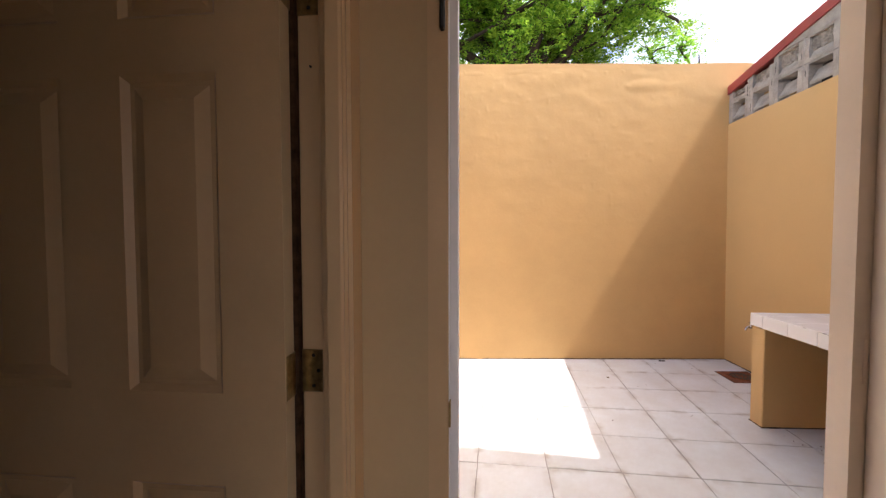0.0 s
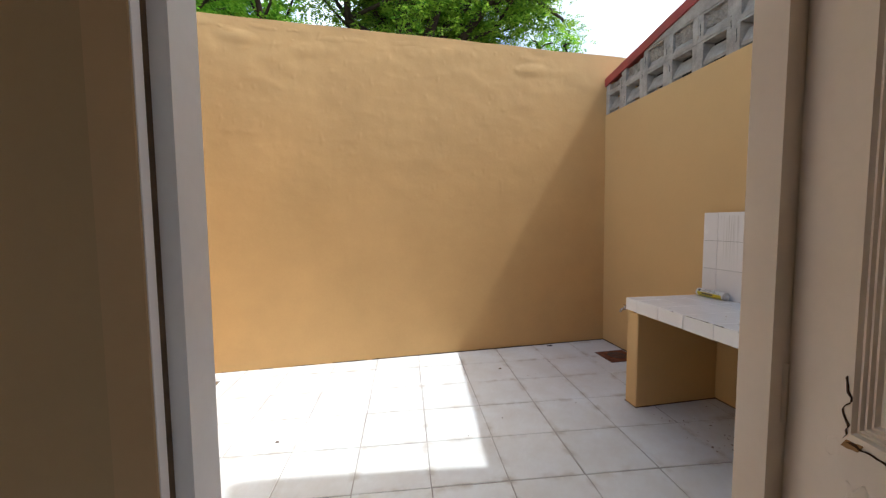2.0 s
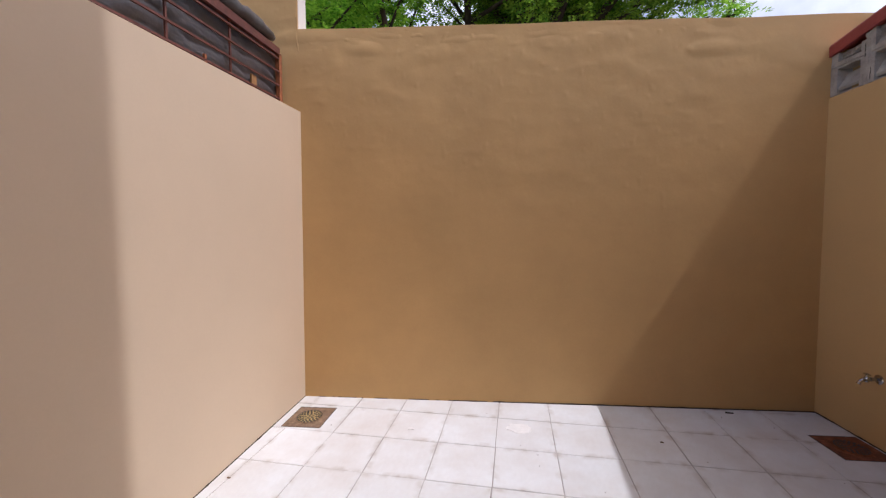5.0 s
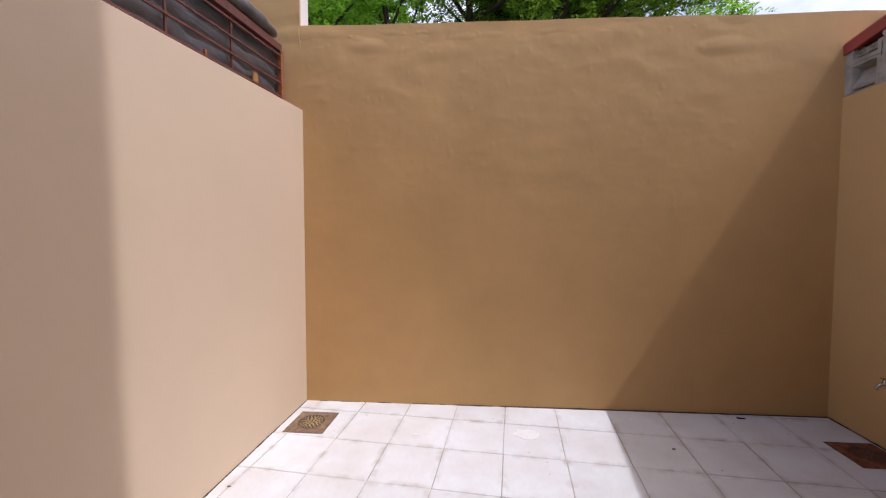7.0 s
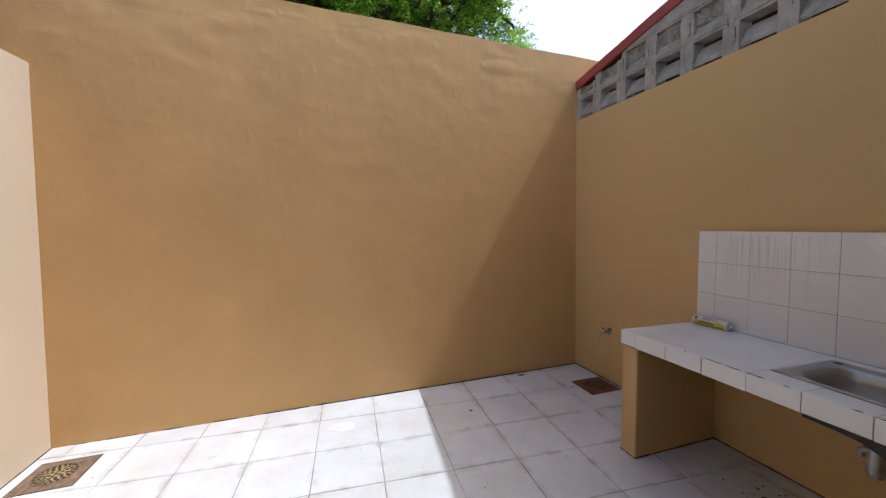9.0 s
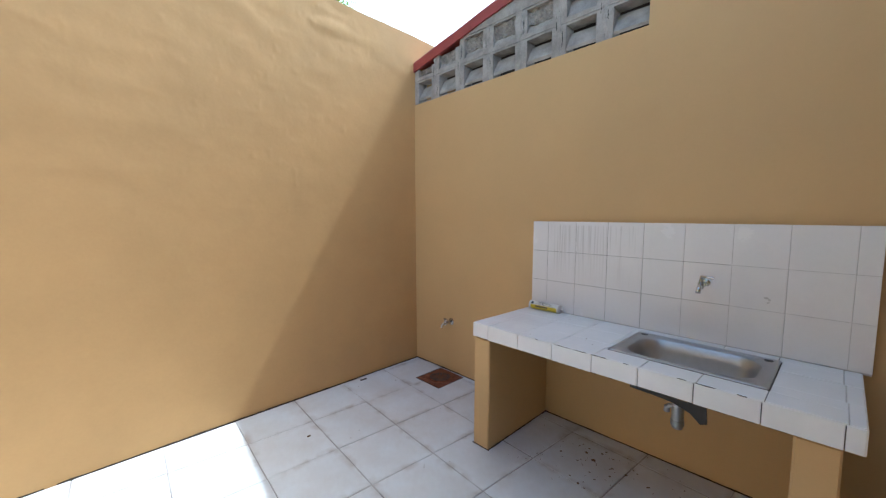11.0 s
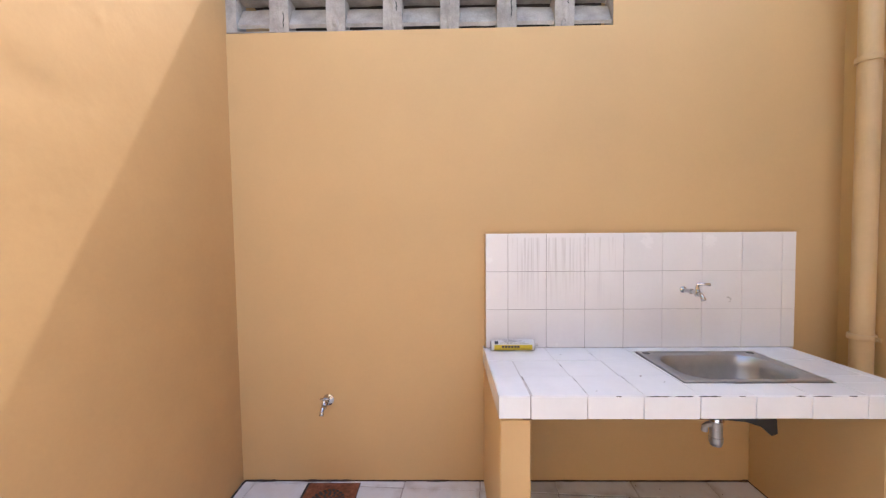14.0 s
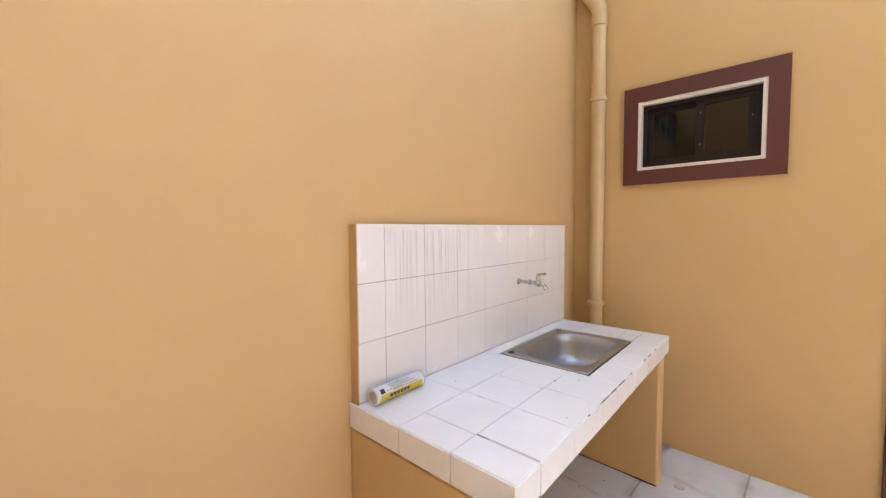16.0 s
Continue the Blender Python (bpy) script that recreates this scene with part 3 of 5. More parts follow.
def block_screen():
    """Two courses of concrete louvre blocks under a wedge of smooth cement and the sloping coping."""
    t = thing("block_screen", "grey concrete louvre blocks under a red coping, mortar rough", "block wall", at=(XR + 0.06, 3.65, 2.43))
    pitch, post, base, rise = 0.3, 0.1, 2.43, 0.205
    rng = random.Random(11)
    x0, x1 = XR + 0.006, XR + 0.105
    for c in range(7):
        y1 = 4.695 - c * pitch          # far edge of this column
        y0 = y1 - pitch
        for r in range(2):
            z0 = base + r * rise
            limit = min(cap_z(y0), cap_z(y1))
            z1 = min(z0 + rise, limit + 0.01)
            hw = post / 2
            ya, yb = y0 + 0.003, min(y1 - 0.003, YB + 0.03)
            ia, ib = y0 + hw, min(y1 - hw, YB - 0.03)
            za, zb = z0 + 0.002, z1 - 0.002
            foot = za + 0.006 if r == 0 else za + 0.03
            if z1 - z0 > 0.17:
                b = holed_wall(ya, yb, za, zb, [(ia, ib, foot, zb - 0.014)], x0, x1, "x")
            else:
                b = prism([(ya, za), (yb, za), (yb, zb), (ib, zb), (ib, foot), (ia, foot), (ia, zb), (ya, zb)], "x", x0, x1)
            if z1 - z0 > 0.13:
                # sloping louvre: low at the front, high at the back, open above and below
                lift = 0.026 if r == 0 else 0.012
                top = min(z0 + 0.158, z1 - 0.02)
                prism([(x0 + 0.016, z0 + lift + 0.006), (x0 + 0.010, z0 + lift + 0.024), (x1 - 0.03, top), (x1 - 0.012, top - 0.008)], "y", ia - 0.005, ib + 0.005, b)
            bmesh.ops.subdivide_edges(b, edges=b.edges, cuts=2, use_grid_fill=True)
            rough(b, 27, 0.0045)
            part("block", b, CONCRETE, t)
            if r == 1 and c < 6 and zb - foot > 0.03:
                part("mortar", rubble(ia - 0.004, ib + 0.004, max(foot + 0.02, zb - (0.12 if c < 5 else 0.05)), zb - 0.002, x0 + 0.026, x1 - 0.004, c + 3), MORTAR, t, "rough mortar thrown into the block")
        # ragged cement squeezed out of the upright joint, with a dark open gap beside it
        if y1 < YB:
            zt = min(cap_z(y1) - 0.01, base + 2 * rise)
            pts = [(x0 + 0.003, y1 + rng.uniform(-0.005, 0.005), base + (zt - base) * k / 18) for k in range(19)]
            jb = sweep(pts, [0.007 + 0.012 * rng.random() ** 2 for _ in pts], 8)
            for v in jb.verts:
                v.co.x = x0 + (v.co.x - x0) * 0.5
                v.co += Vector((0, 1, 1)) * 0.006 * noise.noise(v.co * 60)
            part("mortar_joint", jb, CONCRETE, t)
            for _ in range(2):
                g0 = rng.uniform(base + 0.02, zt - 0.12)
                g1 = g0 + rng.uniform(0.05, 0.11)
                gy = y1 + rng.choice((-0.021, 0.021)) + rng.uniform(-0.004, 0.004)
                gb = sweep([(x0 + 0.001, gy + rng.uniform(-0.003, 0.003), g0 + (g1 - g0) * k / 6) for k in range(7)], [0.001, 0.003, 0.002, 0.0035, 0.002, 0.003, 0.001], 6)
                part("open_gap", gb, BLACK, t, "dark open gap beside the joint")
    # smooth cement between the upper course and the coping
    zt = base + 2 * rise
    ys = [2.648 + (4.10 - 2.648) * k / 30 for k in range(31)]
    w = bmesh.new()
    low = [(y, min(zt + 0.004 * noise.noise(Vector((y * 9, 1, 0))), cap_z(y) - 0.002)) for y in ys]
    prism(low + [(y, cap_z(y) + 0.02) for y in ys[::-1]], "x", x0 - 0.003, x1 - 0.002, w)
    part("cement_wedge", w, CONCRETE, t, "smooth grey cement under the coping")
    return t


block_screen()


def coping():
    """The red sheet-metal edge that runs up along the top of the block screen."""
    bm = bmesh.new()
    ys = [2.585 + (4.685 - 2.585) * k / 24 for k in range(25)]
    rings = []
    for y in ys:
        w = 0.006 * noise.noise(Vector((y * 3, 0, 2)))
        z = cap_z(y) + w
        x = XR + 0.004 * noise.noise(Vector((y * 4, 5, 2)))
        prof = [(x - 0.012, z - 0.004), (x - 0.014, z + 0.07), (x - 0.002, z + 0.088), (XR + 0.20, z + 0.095), (XR + 0.20, z + 0.06), (x + 0.03, z + 0.05), (x + 0.02, z - 0.002)]
        rings.append([bm.verts.new((px, y, pz)) for px, pz in prof])
    for a, b_ in zip(rings, rings[1:]):
        for k in range(len(a)):
            bm.faces.new((a[k], a[(k + 1) % len(a)], b_[(k + 1) % len(a)], b_[k]))
    bm.faces.new(rings[0])
    bm.faces.new(rings[-1][::-1])
    ob = new("coping", finish(bm, "coping", RED))
    return tagged(ob, "red painted sloping coping on grey block wall", "coping")


coping()
# the neighbour's covered side behind the blocks, its shade put into near-black paint
structure("neighbour_roof", prism([(1.4, cap_z(1.4) + 0.02), (4.8, cap_z(4.8) + 0.02), (4.8, cap_z(4.8) + 0.06), (1.4, cap_z(1.4) + 0.06)], "x", XR + 0.17, 5.4), PAINTED_SHADE, "neighbouring roof behind the blocks, painted near-black for its shade", "roof")
structure("neighbour_wall_side", box(5.4, 5.5, 1.0, 4.82, -0.3, 2.7), PAINTED_SHADE, "neighbouring wall behind the blocks, painted near-black for its shade", "wall")
structure("neighbour_wall_end", box(XR + 0.17, 5.4, 1.0, 1.1, -0.3, 2.7), PAINTED_SHADE, "neighbouring wall behind the blocks, painted near-black for its shade", "wall")


# ---- steel fence with tarp on the left wall ----
def fence():
    t = thing("fence", "rust-red steel bar fence on the left side wall", "fence", at=(-1.1, 3.0, 2.48))
    x, ya, yb = -1.1, 1.35, 4.575

    def lift(y):
        return 0.04 * (y - 4.65)
    for z in (2.578, 2.69, 2.805, 2.915):
        b = bmesh.new()
        prism([(ya, z + lift(ya) - 0.0065), (yb, z + lift(yb) - 0.0065), (yb, z + lift(yb) + 0.0065), (ya, z + lift(ya) + 0.0065)], "x", x - 0.0065, x + 0.0065, b)
        part("bar", b, FENCE, t)
    for y in (1.79, 2.33, 2.87, 3.41, 3.95):
        part("post", box(x - 0.017, x - 0.005, y - 0.007, y + 0.007, 2.40, 2.99 + lift(y)), FENCE, t)
    part("post", box(x - 0.03, x + 0.01, 4.55, 4.59, 2.47, 2.96, 0.002), ORANGE, t, "orange rusted end post")
    part("stub", box(x - 0.012, x + 0.006, 3.685, 3.705, 2.44, 2.578, 0.002), ORANGE, t, "short rusted stub on the wall")
    part("stub", box(x - 0.03, x - 0.012, 4.195, 4.255, 2.46, 2.652, 0.003), SPLIT, t, "short pale wooden stub on the wall")
    b = bmesh.new()
    prism([(ya, 2.965 + lift(ya)), (4.56, 2.945), (4.56, 3.0), (ya, 3.055 + lift(ya))], "x", x - 0.02, x + 0.012, b)
    part("top_rail", b, FENCE, t, "wide rust-red top rail")
    return t


fence()


def tarp():
    """A dark plastic sheet hung behind the bars, its edge rolled over the top rail."""
    t = thing("tarp", "dark wrinkled plastic tarp hung behind steel fence", "tarp", at=(-1.15, 3.0, 2.5))
    bm = bmesh.new()
    ny, nz = 200, 64
    grid = []
    for i in range(ny + 1):
        y = 1.3 + (4.60 - 1.3) * i / ny
        col = []
        for j in range(nz + 1):
            z = 2.36 + (3.03 - 2.36) * j / nz + 0.04 * (y - 4.65)
            sag = z - 0.05 * abs(math.sin(y * 5.9 + 0.6)) - 0.03 * math.sin(y * 2.1) + 0.05 * noise.noise(Vector((y * 1.7, z * 2, 6)))
            fold = abs(math.sin(sag * 24))
            w = 0.02 * fold ** 0.5 + 0.012 * noise.noise(Vector((y * 2.2, z * 6, 0))) + 0.006 * noise.noise(Vector((y * 9, z * 12, 3))) - 0.012
            col.append(bm.verts.new((-1.152 + w, y, z)))
        grid.append(col)
    for i in range(ny):
        for j in range(nz):
            bm.faces.new((grid[i][j], grid[i + 1][j], grid[i + 1][j + 1], grid[i][j + 1]))
    r = bmesh.ops.extrude_face_region(bm, geom=list(bm.faces))
    bmesh.ops.translate(bm, vec=(-0.003, 0, 0), verts=[v for v in r["geom"] if isinstance(v, bmesh.types.BMVert)])
    part("sheet", bm, TARP, t, smooth=True)
    pts, rad = [], []
    for k in range(60):
        y = 1.3 + (4.51 - 1.3) * k / 59
        pts.append((-1.115 + 0.012 * noise.noise(Vector((y * 4, 0, 0))), y, 3.075 + 0.04 * (y - 4.65) + 0.012 * noise.noise(Vector((y * 3, 8, 0)))))
        rad.append(0.05 + 0.016 * noise.noise(Vector((y * 9, 3, 3))))
    rad[-1], rad[-2] = 0.02, 0.038
    rb = sweep(pts, rad, 18)
    for v in rb.verts:
        v.co += Vector((1, 0, 1)) * 0.012 * noise.noise(v.co * 16)
    part("roll", rb, TARP, t, "bundled roll of dark tarp", smooth=True)
    return t


tarp()
# unseen closing wall, added behind the tarp with shade in its colour
structure("unseen_fence_wall", box(-1.9, -1.8, 1.0, 4.66, -0.3, 2.9), PAINTED_SHADE, "unseen wall added behind the tarp, painted near-black", "wall")

# ---- counter with sink ----
ZC, YC0, YC1, XC0 = 0.763, 1.743, 3.328, 2.592
SX0, SX1, SY0, SY1 = 2.715, 3.125, 1.985, 2.575      # outer rim of the sink


def counter():
    t = thing("wash_counter", "white tiled wash counter on ochre masonry legs", "counter", at=(2.9, 2.54, 0))
    part("leg", box(XC0 + 0.012, XR, 3.208, 3.324, -0.1, 0.672, 0.006), OCHRE, t, "ochre painted masonry leg")
    part("leg", box(XC0 + 0.012, XR, 1.790, 1.905, -0.1, 0.672, 0.006), OCHRE, t, "ochre painted masonry leg")
    cx0, cx1, cy0, cy1 = SX0 + 0.03, SX1 - 0.03, SY0 + 0.03, SY1 - 0.03
    slab = bmesh.new()
    us, vs = [XC0 + 0.008, cx0, cx1, XR], [YC0 + 0.008, cy0, cy1, YC1 - 0.008]
    seen = {}

    def v(i, j, k):
        if (i, j, k) not in seen:
            seen[i, j, k] = slab.verts.new((us[i], vs[j], (0.68, ZC - 0.006)[k]))
        return seen[i, j, k]
    for i in range(3):
        for j in range(3):
            if (i, j) == (1, 1):
                continue
            for k in (0, 1):
                slab.faces.new([v(i, j, k), v(i + 1, j, k), v(i + 1, j + 1, k), v(i, j + 1, k)])
            for (di, dj), (p, q) in {(-1, 0): ((i, j), (i, j + 1)), (1, 0): ((i + 1, j), (i + 1, j + 1)), (0, -1): ((i, j), (i + 1, j)), (0, 1): ((i, j + 1), (i + 1, j + 1))}.items():
                ii, jj = i + di, j + dj
                if not (0 <= ii < 3 and 0 <= jj < 3) or (ii, jj) == (1, 1):
                    slab.faces.new([v(*p, 0), v(*q, 0), v(*q, 1), v(*p, 1)])
    part("slab", slab, DARK_GROUT, t, "dark mortar bed of the tiled top")
    # top tiles, cut round the sink
    ys = [YC1 - 0.002, 3.212, 3.005, 2.8, 2.595, 2.394, 2.192, 1.99, 1.79, YC0 + 0.002]
    xs = [XC0 + 0.002, 2.792, 2.993, XR - 0.046]
    rng = random.Random(5)
    hole = (SX0 - 0.003, SX1 + 0.003, SY0 - 0.003, SY1 + 0.003)
    for i in range(3):
        for j in range(9):
            x0, x1, y1, y0 = xs[i], xs[i + 1], ys[j], ys[j + 1]
            sk = 0.006 * (i - 1)
            pieces = [(x0, x1, y0 + sk * (j > 0) * (j < 8), y1 + sk * (0 < j))]
            out = []
            for a, b_, c, d in pieces:
                if b_ <= hole[0] or a >= hole[1] or d <= hole[2] or c >= hole[3]:
                    out.append((a, b_, c, d))
                    continue
                if a < hole[0]:
                    out.append((a, hole[0], c, d))
                if b_ > hole[1]:
                    out.append((hole[1], b_, c, d))
                m0, m1 = max(a, hole[0]), min(b_, hole[1])
                if c < hole[2]:
                    out.append((m0, m1, c, hole[2]))
                if d > hole[3]:
                    out.append((m0, m1, hole[3], d))
            for a, b_, c, d in out:
                if b_ - a < 0.008 or d - c < 0.008:
                    continue
                g = 0.0013
                part("tile", box(a + g, b_ - g, c + g, d - g, ZC - 0.007, ZC + rng.uniform(-0.0006, 0.0006), 0.0012), TILE, t)
    # open black joint under the front edge of the top
    rj = random.Random(9)
    for y0, y1 in ((2.62, 2.69), (2.70, 2.79), (2.52, 2.60), (2.43, 2.455), (2.215, 2.25), (2.12, 2.19), (2.03, 2.06), (2.88, 2.90)):
        n = 8
        pts = [(XC0 + 0.0012 + rj.uniform(-0.0004, 0.0004), y0 + (y1 - y0) * k / n, ZC - 0.0024 + rj.uniform(-0.0005, 0.0005)) for k in range(n + 1)]
        part("open_joint", sweep(pts, [0.0006 if k in (0, n) else rj.uniform(0.0012, 0.0026) for k in range(n + 1)], 6), BLACK, t, "black open joint")
    # edge tiles on the front and the two ends
    for j in range(9):
        part("tile", box(XC0 - rng.uniform(0, 0.0015), XC0 + 0.008, ys[j + 1] + 0.0014, ys[j] - 0.0014, 0.678 + rng.uniform(-0.002, 0.002), ZC - 0.003, 0.0012), TILE, t)
    for ye, s in ((YC1, -1), (YC0, 1)):
        for a, b_ in ((XC0 + 0.001, 2.79), (2.79, 2.99), (2.99, XR - 0.002)):
            y0, y1 = sorted((ye, ye + s * 0.008))
            part("tile", box(a + 0.0014, b_ - 0.0014, y0, y1, 0.678, ZC - 0.003, 0.0012), TILE, t)
    # dirt caught under the edge tiles and in some of the joints
    rd = random.Random(14)
    for _ in range(26):
        y = rd.uniform(YC0 + 0.02, YC1 - 0.1)
        part("dirt_run", box(XC0 + 0.0005, XC0 + 0.0068, y, y + rd.uniform(0.01, 0.05), 0.6755, 0.6785, 0.0006), DIRT, t, "brown dirt under the edge")
    for _ in range(12):
        x = rd.uniform(XC0 + 0.02, XR - 0.1)
        part("dirt_run", box(x, x + rd.uniform(0.02, 0.07), YC1 - 0.0068, YC1 - 0.0005, 0.6755, 0.6785, 0.0006), DIRT, t, "brown dirt under the edge")
    for y in ys[1:4]:
        for _ in range(3):
            x = rd.uniform(XC0 + 0.02, XR - 0.16)
            sk = 0.006 * (-1 if x < 2.792 else 0 if x < 2.993 else 1)
            part("dirt_run", box(x, x + rd.uniform(0.02, 0.06), y + sk - 0.0011, y + sk + 0.0011, ZC - 0.004, ZC - 0.0012), DARK_GROUT, t, "dark dirt in the joint")
    # joint filler runs
    for a, b_ in ((YC0 + 0.01, SY0 - 0.004), (SY1 + 0.004, YC1 - 0.01)):
        part("joint_filler", box(XC0 + 0.01, XR - 0.046, a, b_, ZC - 0.0066, ZC - 0.0022), WHITE_GROUT, t, "pale cement joint filler")
    return t


counter()


def splashback():
    t = thing("splashback", "white glazed tile splashback with drip stains", "splashback", at=(XR, 2.5, 1.06))
    XS = 3.194
    part("bed", box(XS + 0.0072, XR + 0.004, 1.7175, 3.3155, ZC - 0.01, 1.363, 0.002), OCHRE, t, "ochre painted mortar bed")
    part("joint_filler", box(XS + 0.0025, XS + 0.0070, 1.719, 3.314, ZC - 0.005, 1.3615), WHITE_GROUT, t, "pale joint filler")
    ys = [3.316, 3.2, 3.0, 2.8, 2.6, 2.4, 2.196, 1.992, 1.787, 1.717]
    zs = [ZC + 0.002, 0.965, 1.164, 1.3635]
    rng = random.Random(8)
    for j in range(9):
        for r in range(3):
            z1 = zs[r + 1]
            part("tile", box(XS - rng.uniform(0, 0.0008), XS + 0.007, ys[j + 1] + 0.0008, ys[j] - 0.0008, zs[r] + 0.0008, z1 - 0.0008, 0.0008), TILE_SPLASH, t)
    dg = bmesh.new()
    for y in ys[1:5]:
        box(XS + 0.0015, XS + 0.0065, y - 0.0007, y + 0.0007, ZC, 1.36, 0, dg)
    for z in zs[1:3]:
        box(XS + 0.0015, XS + 0.0065, 2.2, 3.31, z - 0.0007, z + 0.0007, 0, dg)
    part("joint", dg, DARK_GROUT, t, "dirty dark joint lines")
    sc = bmesh.new()
    rs = random.Random(19)
    for _ in range(9):
        y, zz = rs.gauss(2.055, 0.007), rs.gauss(1.017, 0.008)
        bmesh.ops.create_circle(sc, cap_ends=True, segments=7, radius=rs.uniform(0.002, 0.0055), matrix=Matrix.Translation((XS - 0.0013, y, zz)) @ Matrix.Rotation(math.pi / 2, 4, "Y"))
    part("scuff", sc, WHITE_GROUT, t, "grey scuff on the tile")
    return t


def splash_material():
    """Glazed tile with thin vertical runs of dried dirt."""
    m = material("stained_glazed_tile", (0.78, 0.765, 0.755), 0.25, stain=0.02, stain_scale=5, grain=0.02, bump=0.06, bump_scale=9, dist=0.001, jitter=0.02)
    n, l = m.node_tree.nodes, m.node_tree.links
    b = n["Principled BSDF"]
    src = b.inputs["Base Color"].links[0].from_socket
    tc = n.new("ShaderNodeTexCoord")
    mp = n.new("ShaderNodeMapping")
    mp.inputs["Scale"].default_value = (1, 95, 2.2)
    l.new(tc.outputs["Object"], mp.inputs["Vector"])
    st = n.new("ShaderNodeTexNoise")
    st.inputs["Scale"].default_value = 1.0
    st.inputs["Detail"].default_value = 2
    l.new(mp.outputs[0], st.inputs["Vector"])
    sr = n.new("ShaderNodeMapRange")
    sr.inputs["From Min"].default_value, sr.inputs["From Max"].default_value = 0.50, 0.68
    l.new(st.outputs["Fac"], sr.inputs["Value"])
    sep = n.new("ShaderNodeSeparateXYZ")
    l.new(tc.outputs["Object"], sep.inputs[0])

    def window(axis, a, b_, c, d):
        up = n.new("ShaderNodeMapRange")
        up.inputs["From Min"].default_value, up.inputs["From Max"].default_value = a, b_
        l.new(sep.outputs[axis], up.inputs["Value"])
        dn = n.new("ShaderNodeMapRange")
        dn.inputs["From Min"].default_value, dn.inputs["From Max"].default_value = d, c
        l.new(sep.outputs[axis], dn.inputs["Value"])
        mu = n.new("ShaderNodeMath")
        mu.operation = "MULTIPLY"
        l.new(up.outputs[0], mu.inputs[0])
        l.new(dn.outputs[0], mu.inputs[1])
        return mu.outputs[0]
    mu = n.new("ShaderNodeMath")
    mu.operation = "MULTIPLY"
    l.new(window("Y", 2.55, 2.72, 3.16, 3.2), mu.inputs[0])
    l.new(window("Z", 0.95, 1.25, 1.335, 1.345), mu.inputs[1])
    m2 = n.new("ShaderNodeMath")
    m2.operation = "MULTIPLY"
    l.new(mu.outputs[0], m2.inputs[0])
    l.new(sr.outputs["Result"], m2.inputs[1])
    m3 = n.new("ShaderNodeMath")
    m3.operation = "MULTIPLY"
    m3.inputs[1].default_value = 0.42
    l.new(m2.outputs[0], m3.inputs[0])
    mix = n.new("ShaderNodeMix")
    mix.data_type = "RGBA"
    l.new(m3.outputs[0], mix.inputs["Factor"])
    l.new(src, mix.inputs["A"])
    mix.inputs["B"].default_value = (0.42, 0.39, 0.36, 1)
    l.new(mix.outputs["Result"], b.inputs["Base Color"])
    return m


TILE_SPLASH = splash_material()
splashback()


def rounded(cx, cy, hx, hy, r, z, bm, n=8):
    vs = []
    for q, (sx, sy) in enumerate(((1, 1), (-1, 1), (-1, -1), (1, -1))):
        for k in range(n + 1):
            a = math.pi / 2 * (q + k / n)
            vs.append(bm.verts.new((cx + sx * (hx - r) + r * math.cos(a), cy + sy * (hy - r) + r * math.sin(a), z)))
    return vs


